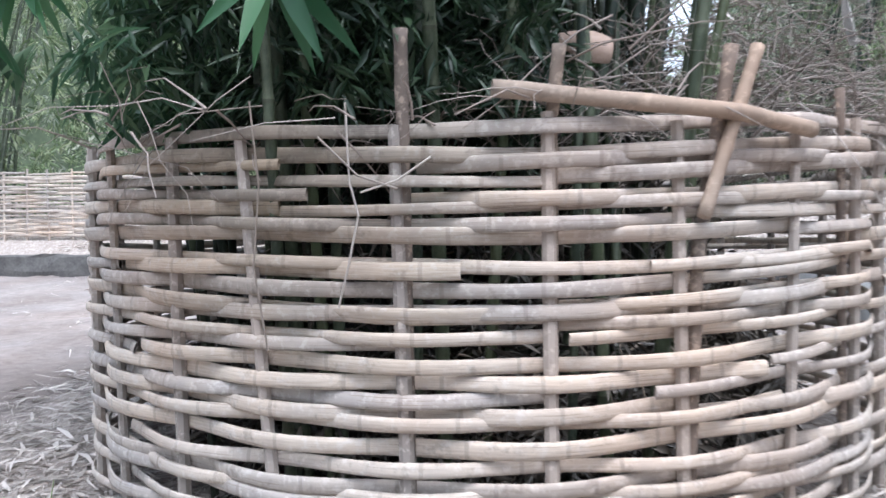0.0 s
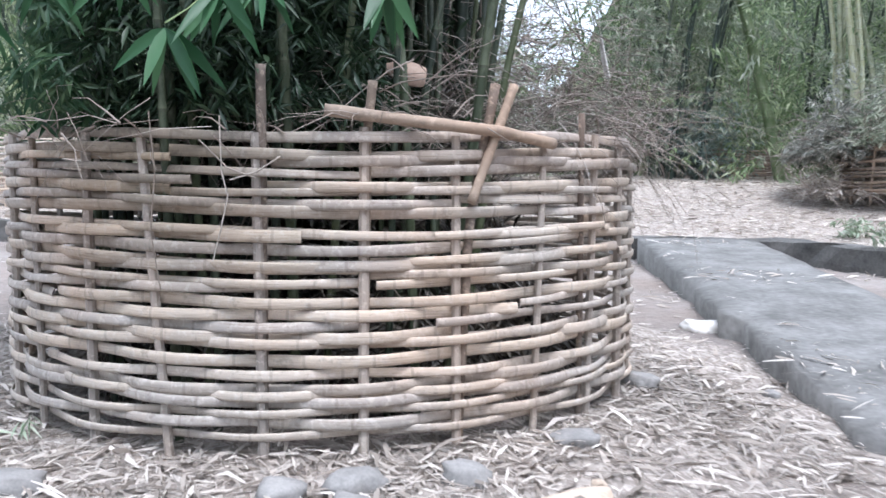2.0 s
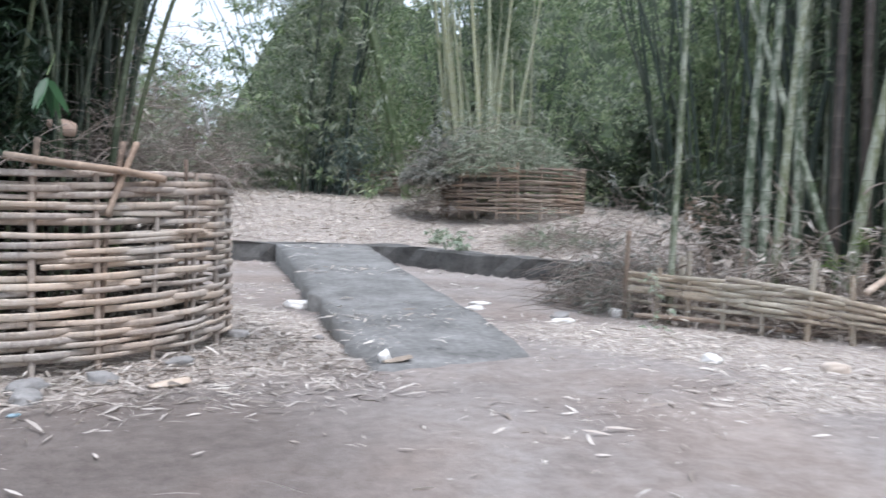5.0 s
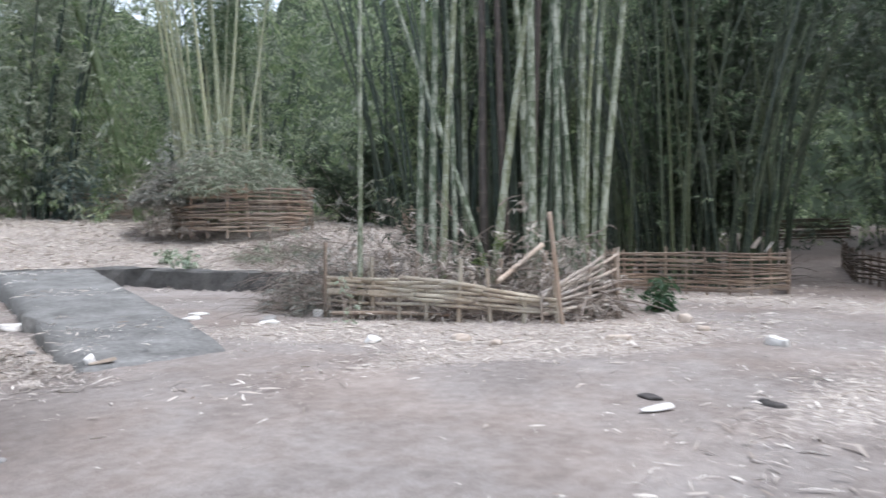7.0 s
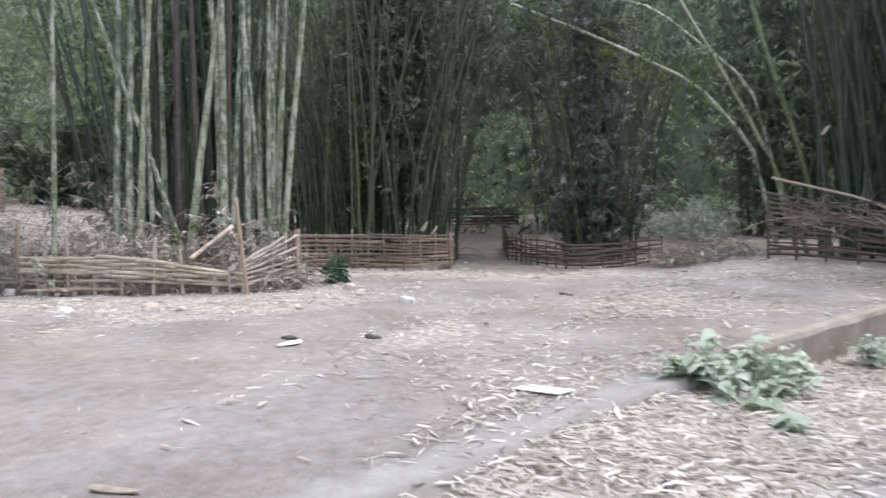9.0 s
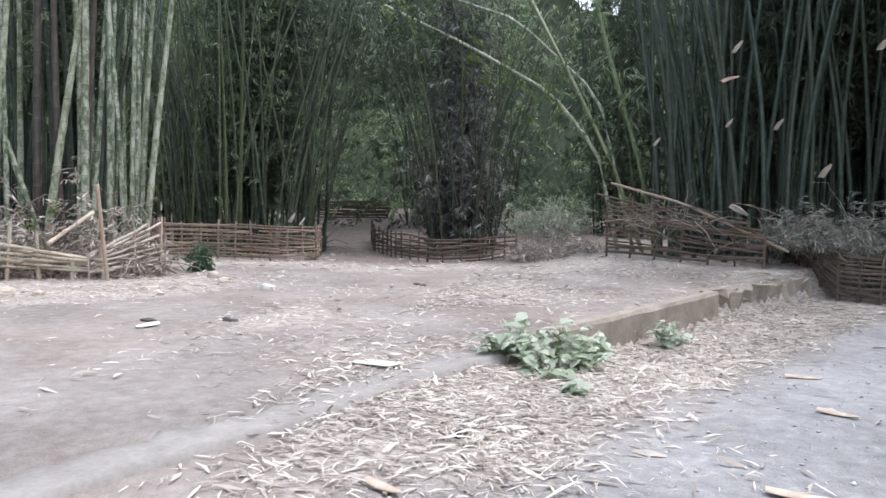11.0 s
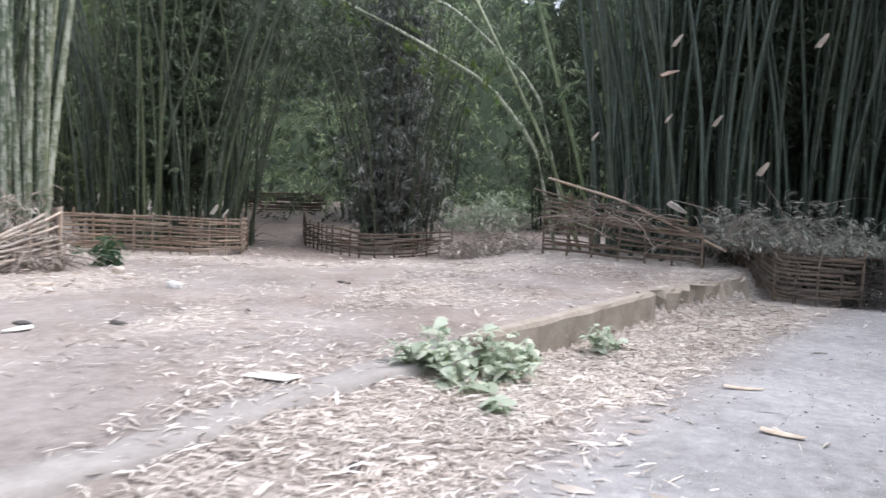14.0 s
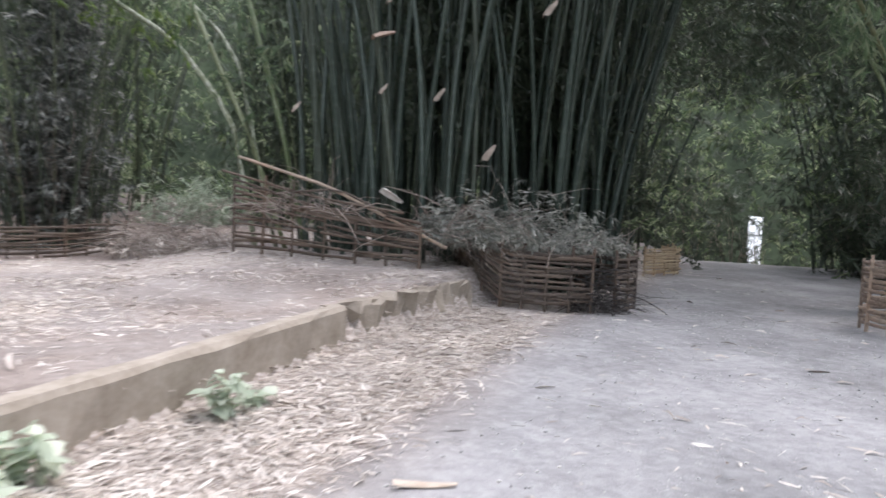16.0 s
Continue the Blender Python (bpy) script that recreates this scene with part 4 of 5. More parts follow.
woven_fence("round dark woven basket fence beside the road", arc((14.6, -14.4), 1.62, 40, 189), 15, lambda s: 1.0, M_DARK, 47, post_gap=0.4, width=0.058, seg=0.2, mess=0.03, gaps=0.12)
woven_fence("ragged dark woven panel beyond a gap in the basket", arc((14.65, -14.45), 1.62, 206, 330), 14, lambda s: 0.94, M_DARK, 55, post_gap=0.42, width=0.056, seg=0.2, mess=0.03, gaps=0.12)
woven_fence("fresh yellow woven fence far along the road", [(19.0, -18.6), (19.9, -20.1), (21.5, -20.4)], 12, lambda s: 0.7, M_PALE, 48, post_gap=0.5, width=0.06, seg=0.25)
woven_fence("pale woven fence on the far terrace", [(-14.5, 19.6), (-8.8, 18.4), (-5.2, 17.9)], 22, lambda s: 1.6, M_STRIP, 49, post_gap=0.6, width=0.065, seg=0.3)
woven_fence("small brown woven fence at the terrace's back", arc((13.1, 21.5), 1.3, 150, 400), 10, lambda s: 0.9, M_OLD, 50, post_gap=0.6, width=0.07, seg=0.3)
woven_fence("dark woven fence at the end of the footpath", [(32.0, 4.6), (31.2, 3.2), (31.8, 0.6)], 10, lambda s: 0.9, M_DARK, 51, post_gap=0.7, width=0.07, seg=0.3)
woven_fence("brown woven fence at the road's far verge", arc((11.2, -19.8), 1.2, 0, 360), 12, lambda s: 1.1, M_OLD, 53, post_gap=0.5, width=0.07, seg=0.3, closed=True)
woven_fence("brown woven fence half hidden behind the clump", arc((18.5, 9.0), 1.8, 90, 450), 12, lambda s: 1.1, M_OLD, 54, post_gap=0.6, width=0.07, seg=0.3, closed=True)


# ---- shrubs, brush and weeds ----
def shrub(name, label, centre, rad, hgt, n, leaf, mat, seed, stems=14, category="shrub", stem_mat=None, lift=0.0, low=0.05, droop=0.6, wide=1.0):
    """Stems fanning from the base and leaf sprays along them, uneven in outline."""
    r = np.random.default_rng(seed)
    z = float(height(*centre)) + lift
    home = holder(name, (centre[0], centre[1], z), label, category)
    tubes, cs = [], []
    for i in range(stems):
        a, d = r.uniform(0, 6.28), rad * math.sqrt(r.random())
        k = np.linspace(0, 1, 6)[:, None]
        top = np.array([d * math.cos(a), d * math.sin(a), hgt * r.uniform(0.55, 1.0) * (1 - 0.35 * (d / rad) ** 2)])
        foot = np.array([top[0] * 0.3, top[1] * 0.3, -0.05])
        p = foot + (top - foot) * k + r.normal(size=(6, 3)) * 0.06 * k + np.array([top[0], top[1], 0]) * 0.3 * k * (k - 1)
        tubes.append(tube(p, (0.008 + 0.004 * hgt) * (1 - 0.8 * k[:, 0]), 5))
        for q in range(max(1, n // stems // 8)):
            t = r.uniform(low, 1.05)
            cs.append(foot + (top - foot) * t + r.normal(size=3) * rad * 0.16)
    tagged(part("stem_tangle", np_mesh("stems", *join_tubes(tubes), smooth=True), stem_mat or M_TWIG, home), kind="stuff")
    b, al, L, W = spray_leaves(np.array(cs), 8, 0.13 * rad + leaf * 0.5, leaf, droop)
    tagged(part("foliage", leaf_mesh("foliage", b, al, L, W * wide), mat, home), kind="stuff")
    return home


def brush(label, centre, rad, n, seed, lift=0.0, flat=0.5, mat=None, length=(0.4, 1.3), radius=0.007, leaves=0, leaf_mat=None, leaf=0.16, name="brush_pile"):
    """Tangled dry twigs heaped together, with withered leaves."""
    r = np.random.default_rng(seed)
    z = float(height(*centre[:2])) + lift
    home = holder(name, (centre[0], centre[1], z), label, "brush")
    def heap(m):
        a, q = r.uniform(0, 6.28, m), rad * np.sqrt(r.random(m))
        return np.stack([q * np.cos(a), q * np.sin(a), np.abs(r.normal(size=m)) * rad * flat * 0.6 * (1.15 - (q / rad) ** 2)], 1)

    c = heap(n)
    d = unit(r.normal(size=(n, 3)) * [1, 1, 0.6] + [0, 0, 0.25])
    few = min(n, 36)
    L = r.uniform(*length, n)
    for q in range(few):
        part("stick", twigs_mesh("stick", c[q:q + 1], d[q:q + 1], L[q:q + 1], radius * 1.7, 5), mat or M_TWIG, home)
    tagged(part("twig_tangle", twigs_mesh("twigs", c[few:], d[few:], L[few:], radius), mat or M_TWIG, home), kind="stuff")
    if leaves:
        cs = heap(leaves)
        tagged(part("foliage", leaf_mesh("foliage", *spray_leaves(cs, 8, 0.2, leaf, 0.5)), leaf_mat or M_LITTER, home), kind="stuff")
    return home


# over and in the near ring
# dark-coloured fill, so the gaps between strips look shaded
brush("withered brush coloured dark for shade inside the round fence", (0.45, 5.25), 1.85, 420, 101, lift=0.1, flat=1.0, mat=M_SHEATH_DULL, leaves=3600, leaf_mat=M_LEAF_DEAD_SHADED, length=(0.2, 0.5))
brush("tangled dry twigs along the fence's top", (1.9, 4.6), 0.95, 1200, 102, lift=1.7, flat=1.35, leaves=16, length=(0.3, 1.0), radius=0.004, leaf_mat=M_LITTER)
brush("dry twigs caught on the fence's rim", (-0.5, 3.3), 0.9, 80, 103, lift=1.68, flat=0.2, length=(0.2, 0.6), radius=0.003)
brush("broken dry twigs above the strips", (0.7, 3.4), 0.6, 90, 104, lift=1.72, flat=0.6, length=(0.2, 0.7), radius=0.003)


def hanging_leaves():
    """Branches with long fresh leaves that hang over the rim."""
    home = holder("bamboo_branch", (-0.6, 3.2, 2.3), "overhanging bamboo branches with long green leaves", "branch")
    r = np.random.default_rng(8)
    c = np.stack([0.7 - 2.05 * r.random(1400) ** 0.8, r.uniform(3.0, 4.6, 1400), 1.82 + np.abs(r.normal(size=1400)) * 0.8], 1) - np.array(home.location)
    # lit left leaves get a lighter copy, the shaded middle the near-black one
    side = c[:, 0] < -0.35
    tagged(part("foliage", leaf_mesh("foliage", *spray_leaves(c[~side], 8, 0.2, 0.14, 0.8)), M_LEAF_DEEP_SHADE, home), kind="stuff")
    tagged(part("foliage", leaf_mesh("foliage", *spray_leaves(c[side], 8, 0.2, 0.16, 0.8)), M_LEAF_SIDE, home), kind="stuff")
    # unseen leafage added high above the round fence to shade it
    n = 4600
    a, q = r.uniform(0, 6.28, n), 3.0 * np.sqrt(r.random(n))
    c = np.stack([-0.5 + q * np.cos(a) * 0.75, 5.2 + q * np.sin(a) * 0.8, 3.5 + 3.0 * r.random(n)], 1) - np.array(home.location)
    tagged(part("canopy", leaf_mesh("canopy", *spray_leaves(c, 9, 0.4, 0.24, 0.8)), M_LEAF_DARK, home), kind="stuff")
    # fans of long leaves, each a strip bent along its length
    fans = [(0.04, 2.63, 2.42), (-0.57, 2.6, 2.42), (-0.36, 2.44, 2.1), (-0.14, 2.5, 2.3), (-1.25, 2.75, 2.25), (0.62, 2.75, 2.44), (-0.95, 2.7, 2.42), (-1.5, 2.9, 2.12), (-0.1, 2.85, 2.6)]
    for fx, fy, fz in fans:
        for q in range(8):
            a = r.uniform(0, 6.28)
            d = unit(np.array([math.cos(a), math.sin(a) * 0.7, -0.55 - r.random() * 0.9]))
            L, W = r.uniform(0.2, 0.34), r.uniform(0.022, 0.036)
            s = unit(np.cross(d, [0.3, 1.0, 0.2]))
            base = np.array([fx, fy, fz]) - np.array(home.location)
            v, f, o = [], [], 0
            for k, w in ((0, 0.1), (0.2, 0.85), (0.5, 1.0), (0.8, 0.55), (1.0, 0.03)):
                m = base + d * L * k - np.array([0, 0, 1]) * 0.25 * L * k * k
                v += [m - s * W * w, m + np.cross(s, d) * 0.004, m + s * W * w]
            for k in range(4):
                b = o + 3 * k
                f += [(b, b + 1, b + 4, b + 3), (b + 1, b + 2, b + 5, b + 4)]
            part("leaf", np_mesh("leaf", v, f, smooth=True), M_LEAF_FAN, home)
    st = [np.array([fx, fy, fz + 0.02]) - np.array(home.location) for fx, fy, fz in fans]
    tagged(part("twig_tangle", twigs_mesh("twigs", st, [unit(np.array([0.2, 1.0, 0.5]))] * len(st), [1.3] * len(st), 0.006, sag=-0.1), M_STEM, home), kind="stuff")


hanging_leaves()
vine = holder("hanging_vine", (-0.1, 2.9, 1.6), "thin pale dry vine hanging on the woven fence", "vine")
part("stem", np_mesh("stem", *join_tubes([tube(np.array(p) - np.array([-0.1, 2.9, 1.6]), [0.004] * len(p), 4) for p in (
    [(-0.2, 2.92, 1.78), (-0.19, 2.91, 1.5), (-0.16, 2.9, 1.38), (-0.2, 2.91, 1.2), (-0.24, 2.93, 1.05)],
    [(-0.15, 2.9, 1.46), (-0.02, 2.88, 1.5), (0.1, 2.88, 1.58)], [(-0.3, 2.92, 1.66), (-0.16, 2.9, 1.52), (-0.02, 2.88, 1.47)],
    [(-0.55, 2.98, 1.8), (-0.52, 2.96, 1.5), (-0.55, 2.98, 1.2), (-0.5, 2.95, 0.9)])])), M_LITTER, vine)

# the terrace
brush("grey dry brush heaped on the terrace fence", (13.5, 14.0), 2.1, 500, 105, lift=1.15, flat=0.7, leaves=1500, leaf_mat=M_LEAF_GREY, leaf=0.22, length=(0.5, 1.6))
brush("dusty leafy branches fallen over the terrace fence", (12.4, 14.9), 1.5, 420, 109, lift=0.95, flat=0.8, leaves=1100, leaf_mat=M_LEAF_DRAB, leaf=0.22, length=(0.5, 1.5))
brush("brown dry brush slumped beside the terrace fence", (12.0, 14.6), 1.1, 320, 106, lift=0.1, flat=1.0, leaves=260, leaf_mat=M_LITTER, length=(0.5, 1.4))
shrub("shrub", "bluish dusty bamboo shrub on the terrace", (11.9, 20.6), 1.6, 2.7, 6500, 0.18, M_LEAF_BLUE, 111, stems=22)
shrub("shrub", "grey-green dusty shrub at the terrace's back", (9.6, 24.0), 2.6, 3.8, 10000, 0.22, M_LEAF_GREY, 112)
shrub("shrub", "tall sunlit green thicket beyond the terrace", (19.0, 30.5), 4.4, 10.5, 9500, 0.34, M_LEAF_FAR_LIT, 158, stems=26)
shrub("shrub", "tall sunlit green thicket beyond the terrace", (1.5, 31.5), 3.6, 9.5, 8000, 0.34, M_LEAF_FAR_LIT, 159, stems=24)
shrub("shrub", "pale sunlit thicket beyond the footpath", (35.0, -11.0), 2.2, 3.6, 3200, 0.34, M_LEAF_FAR_LIT, 161)
shrub("shrub", "bright green thicket under the open sky", (6.6, 27.0), 2.8, 6.6, 11000, 0.22, M_LEAF_FAR_LIT, 162, stems=24)
shrub("shrub", "leafy green shrub behind the terrace", (18.0, 22.0), 2.4, 3.4, 7000, 0.24, M_LEAF, 113)
shrub("shrub", "fine-leaved bamboo shrub behind the near fence", (4.2, 18.5), 2.0, 3.2, 8000, 0.2, M_LEAF_GREY, 114)
shrub("shrub", "dense green shrub beside the terrace clump", (20.5, 15.0), 2.6, 4.2, 6000, 0.32, M_LEAF_DARK, 115)
shrub("shrub", "dense dark shrub between the clumps", (15.5, 6.8), 2.0, 3.4, 5200, 0.26, M_LEAF_DARK, 116)
shrub("shrub", "dark shrub between the pale and the dark culms", (13.4, 4.0), 1.5, 5.0, 5200, 0.24, M_LEAF_DARK, 121)
shrub("weed", "small green weed on the leaf litter", (9.4, 9.9), 0.45, 0.5, 260, 0.14, M_LEAF_WEED, 117, stems=7, category="plant", stem_mat=M_STEM, wide=2.0)
shrub("weed", "small green weed above the stone wall", (10.0, 11.6), 0.5, 0.5, 300, 0.14, M_LEAF_WEED, 118, stems=7, category="plant", stem_mat=M_STEM, wide=2.0)
brush("dark twiggy brush on the slope above the wall", (11.6, 9.2), 1.2, 260, 119, lift=0.0, flat=0.4, leaves=160, leaf_mat=M_LEAF_GREY)
brush("grey brush round the leaning stake", (9.0, 4.5), 1.25, 900, 120, lift=0.0, flat=1.0, leaves=300, leaf_mat=M_LEAF_DRAB, length=(0.5, 1.3), radius=0.007)

# round the pale clump
for i, (x, y) in enumerate([(8.9, 3.0), (9.2, 1.8), (9.8, 0.9), (10.3, 0.1), (9.9, 2.6), (10.6, 3.4)]):
    brush("dry stumps, sheaths and twigs among the culms", (x, y), 0.8, 320, 130 + i, lift=0.0, flat=1.4, leaves=240, leaf_mat=M_LITTER, length=(0.3, 0.9), radius=0.01)
shrub("sapling", "thin sapling with small leaves against the fence", (7.75, 2.75), 0.3, 1.2, 120, 0.09, M_LEAF_WEED, 141, stems=3, category="plant", wide=1.6)
shrub("fern", "dark green fern at the fence's foot", (11.35, -0.6), 0.5, 0.6, 420, 0.24, M_LEAF_SIDE, 142, stems=9, category="plant", stem_mat=M_STEM)
shrub("sprig", "fresh green bamboo sprig among the culms", (9.6, 1.3), 0.3, 2.0, 48, 0.18, M_SPRIG, 143, stems=3, category="plant", stem_mat=M_STEM, low=0.7)

def stump(x, y, hgt, rad, mat, seed):
    """A cut or snapped culm: hollow, with a splintered rim."""
    r = np.random.default_rng(seed)
    n = 9
    lean = r.normal(size=2) * 0.16
    v, f = [], []
    for ring_no, (k, w) in enumerate(((0, 1.1), (0.45, 0.98), (0.5, 1.08), (0.55, 0.96), (1.0, 0.95), (1.0, 0.75), (0.6, 0.72))):
        for j in range(n):
            a = j / n * 2 * math.pi
            up = hgt * k + (0.09 * r.random() if ring_no in (4, 5) else 0) - 0.1 * (k == 0)
            v.append((lean[0] * up + rad * w * math.cos(a), lean[1] * up + rad * w * math.sin(a), up))
    for i in range(6):
        for j in range(n):
            f.append((i * n + j, i * n + (j + 1) % n, (i + 1) * n + (j + 1) % n, (i + 1) * n + j))
    ob = part("bamboo_stump", np_mesh("bamboo_stump", v, f), mat)
    ob.location = (x, y, float(height(x, y)))
    return tagged(ob, "broken dry bamboo stump among the pale culms", "stump", "stumps behind the broken fence")


r_st = np.random.default_rng(61)
for i in range(26):
    k = r_st.random()
    stump(8.75 + 1.2 * k + r_st.uniform(-0.1, 0.7), 3.1 - 2.9 * k + r_st.uniform(-0.1, 0.5), r_st.uniform(0.35, 1.0), r_st.uniform(0.03, 0.055), (M_OLD, M_STRIP, M_FRESH)[i % 3], 500 + i)

# far side of the yard
shrub("bush", "tall dark leafy bush inside a low woven fence", (20.6, -4.5), 1.7, 4.6, 5200, 0.25, M_LEAF_BUSH, 144, stems=40, low=0.03)
shrub("shrub", "green undergrowth beyond the bush", (26.2, -6.9), 2.0, 1.3, 3400, 0.24, M_LEAF_WEED, 145)
brush("dry fallen brush at the fence's end", (17.4, -7.6), 1.3, 420, 146, lift=0.0, flat=0.5, leaves=160, leaf_mat=M_LITTER)
brush("charred debris on the footpath", (20.6, 0.2), 0.5, 90, 147, lift=0.0, flat=0.4, mat=M_SOOT)
brush("tangled dark sticks on the sagging fence", (14.7, -10.2), 1.1, 110, 148, lift=0.8, flat=0.35, mat=M_TWIG, length=(0.5, 1.3), radius=0.007)
brush("dusty bamboo leaves heaped over the basket fence", (14.8, -14.2), 1.75, 260, 149, lift=0.95, flat=0.35, leaves=1000, leaf_mat=M_LEAF_DRAB, leaf=0.19)
brush("dusty bamboo leaves slumped between the fences", (14.2, -12.7), 0.9, 150, 150, lift=0.5, flat=0.6, leaves=320, leaf_mat=M_LEAF_DRAB, leaf=0.19)
brush("dark sticks bundled in the basket's gap", (13.25, -14.9), 0.45, 260, 156, lift=0.0, flat=1.6, mat=M_SOOT, length=(0.4, 1.0), radius=0.008)
shrub("shrub", "dark hedge-like shrub along the road", (12.6, -22.0), 2.2, 5.0, 7000, 0.3, M_LEAF_DARK, 151)
shrub("shrub", "dark shrub beside the far road", (20.5, -27.0), 2.8, 5.5, 7000, 0.34, M_LEAF_DARK, 152)
shrub("shrub", "tall dark shrub at the road's bend", (34.0, -25.0), 3.0, 9.0, 9000, 0.36, M_LEAF_DARK, 154, stems=30)
shrub("shrub", "tall dark shrub where the road leaves the grove", (38.0, -30.5), 3.0, 9.0, 8000, 0.38, M_LEAF_DARK, 155, stems=30)
shrub("shrub", "thin shrub where the road leaves the grove", (27.6, -26.6), 1.3, 3.6, 1300, 0.22, M_LEAF_DARK, 157, stems=9)
shrub("shrub", "thin dark sapling against the bright opening", (32.4, -30.6), 1.2, 4.2, 1500, 0.2, M_LEAF_DARK, 163, stems=12)
shrub("shrub", "dark green shrub behind the road's fence", (22.0, -17.5), 2.0, 3.6, 5000, 0.3, M_LEAF_DARK, 153)


def leaning_culm(label, pts, r0, mat, leaves=0, seed=1):
    home = holder("leaning_culm", pts[0], label, "bamboo")
    rod(home, pts, r0, mat, "culm", 8)
    if leaves:
        r = np.random.default_rng(seed)
        p = np.array(pts) - np.array(pts[0])
        k = r.uniform(0.45, 1, leaves) * (len(p) - 1)
        c = np.stack([np.interp(k, np.arange(len(p)), p[:, i]) for i in range(3)], 1) + r.normal(size=(leaves, 3)) * 0.35
        tagged(part("foliage", leaf_mesh("foliage", *spray_leaves(c, 9, 0.35, 0.3, 0.9)), M_SPRIG if seed % 2 else M_LEAF, home), kind="stuff")


leaning_culm("long bamboo culm leaning across the clearing", [(17.2, -9.2, 0.2), (17.8, -8.6, 2.9), (19.0, -7.3, 4.6), (20.5, -4.6, 6.3), (21.6, -1.8, 7.8)], 0.05, M_CULM, 46, 1)
leaning_culm("slim culm arching over the footpath", [(17.4, -9.6, 0.2), (18.4, -8.6, 4.4), (20.2, -6.2, 6.9), (22.0, -3.0, 8.4)], 0.045, M_CULM, 46, 2)
leaning_culm("bamboo culm leaning out of the dark clump", [(17.0, -9.8, 0.2), (17.4, -9.0, 2.5), (18.2, -8.0, 4.6), (19.6, -6.6, 7.4)], 0.05, M_CULM_MID, 30, 4)
leaning_culm("bamboo culm bent towards the opening", [(17.4, -10.2, 0.2), (17.6, -9.6, 2.8), (18.2, -8.9, 5.2), (19.0, -8.2, 8.0)], 0.055, M_CULM_MID, 30, 6)

leaning_culm("thick grey bamboo stem leaning over the terrace", [(13.6, 19.4, 1.3), (13.1, 19.6, 4.0), (12.4, 20.0, 7.4), (11.5, 20.5, 11.0)], 0.16, M_CULM_MID)

# culms that arch over the road
for i, pts in enumerate([[(13.6, -22.8, -0.3), (12.9, -21.6, 3.6), (11.6, -19.6, 5.8), (9.6, -17.0, 6.6)], [(14.2, -22.6, -0.3), (14.0, -21.2, 3.8), (13.4, -19.0, 6.2), (12.2, -16.6, 7.2)],
                         [(13.2, -22.2, -0.3), (12.2, -21.2, 3.0), (10.6, -19.8, 4.8), (8.6, -18.6, 5.4)], [(14.8, -23.2, -0.3), (15.2, -22.0, 4.0), (15.4, -20.4, 6.4), (15.0, -18.4, 7.6)]]):
    leaning_culm("green bamboo culm arching over the gravel road", pts, 0.045, M_CULM_MID, 150, 10 + 2 * i)

# weeds against the kerb
def broad_leaf(seed):
    """One ovate leaf lying along +x, cupped and drooping."""
    r = np.random.default_rng(seed)
    v, f = [], []
    ks = (0.0, 0.12, 0.3, 0.52, 0.76, 1.0)
    ws = (0.02, 0.62, 1.0, 0.86, 0.5, 0.02)
    for k, w in zip(ks, ws):
        z = 0.12 * k - 0.36 * k * k
        v += [(k, -0.33 * w, z + 0.07 * w + 0.02 * r.normal()), (k, 0, z), (k, 0.33 * w, z + 0.07 * w + 0.02 * r.normal())]
    for q in range(5):
        b = 3 * q
        f += [(b, b + 1, b + 4, b + 3), (b + 1, b + 2, b + 5, b + 4)]
    return np_mesh("leaf", v, f, smooth=True)


BROAD = [broad_leaf(400 + i) for i in range(4)]


def weed(x, y, rad, hgt, stems, seed, leaf=0.15, label="broad-leaved green weed growing against the kerb"):
    r = np.random.default_rng(seed)
    home = holder("weed", (x, y, float(height(x, y)) - 0.02), label, "plant", "weeds by the kerb")
    for _ in range(stems):
        a, d = r.uniform(0, 6.28), rad * math.sqrt(r.random())
        tip = np.array([d * math.cos(a), d * math.sin(a), hgt * r.uniform(0.5, 1.0) * (1 - 0.4 * (d / rad) ** 2)])
        k = np.linspace(0, 1, 5)[:, None]
        p = tip * k + np.array([tip[0], tip[1], 0]) * 0.35 * k * (k - 1)
        stem = part("stem", np_mesh("stem", *tube(p, 0.006 * (1.2 - k[:, 0]), 4), smooth=True), M_STEM, home)
        for t in (1.0, 0.97, 0.86, 0.74, 0.6, 0.45):
            c = tip * t + np.array([tip[0], tip[1], 0]) * 0.35 * t * (t - 1)
            L = leaf * r.uniform(0.6, 1.25)
            ob = part("leaf", BROAD[r.integers(4)], M_LEAF_KERB, stem)
            ob.matrix_local = pose(*c, 0, 0, r.uniform(0, 360)) @ pose(0, 0, 0, r.normal() * 18, r.uniform(-25, 30), 0) @ Matrix.Diagonal((L, L, L, 1))


for i, (x, y, rr, h, n) in enumerate([(4.65, -7.72, 0.4, 0.5, 16), (5.1, -8.08, 0.42, 0.58, 20), (4.3, -7.98, 0.3, 0.3, 10), (5.5, -8.42, 0.26, 0.42, 11), (4.85, -8.35, 0.28, 0.3, 10),
                                      (4.45, -7.5, 0.2, 0.4, 6), (6.9, -9.32, 0.17, 0.44, 7), (7.2, -9.52, 0.12, 0.3, 4), (3.7, -8.3, 0.12, 0.14, 3)]):
    weed(x, y, rr, h, n, 160 + i)
shrub("weed", "green weed in the litter beside the fence", (-1.55, 3.0), 0.35, 0.4, 160, 0.16, M_LEAF_WEED, 170, stems=8, category="plant", stem_mat=M_STEM)


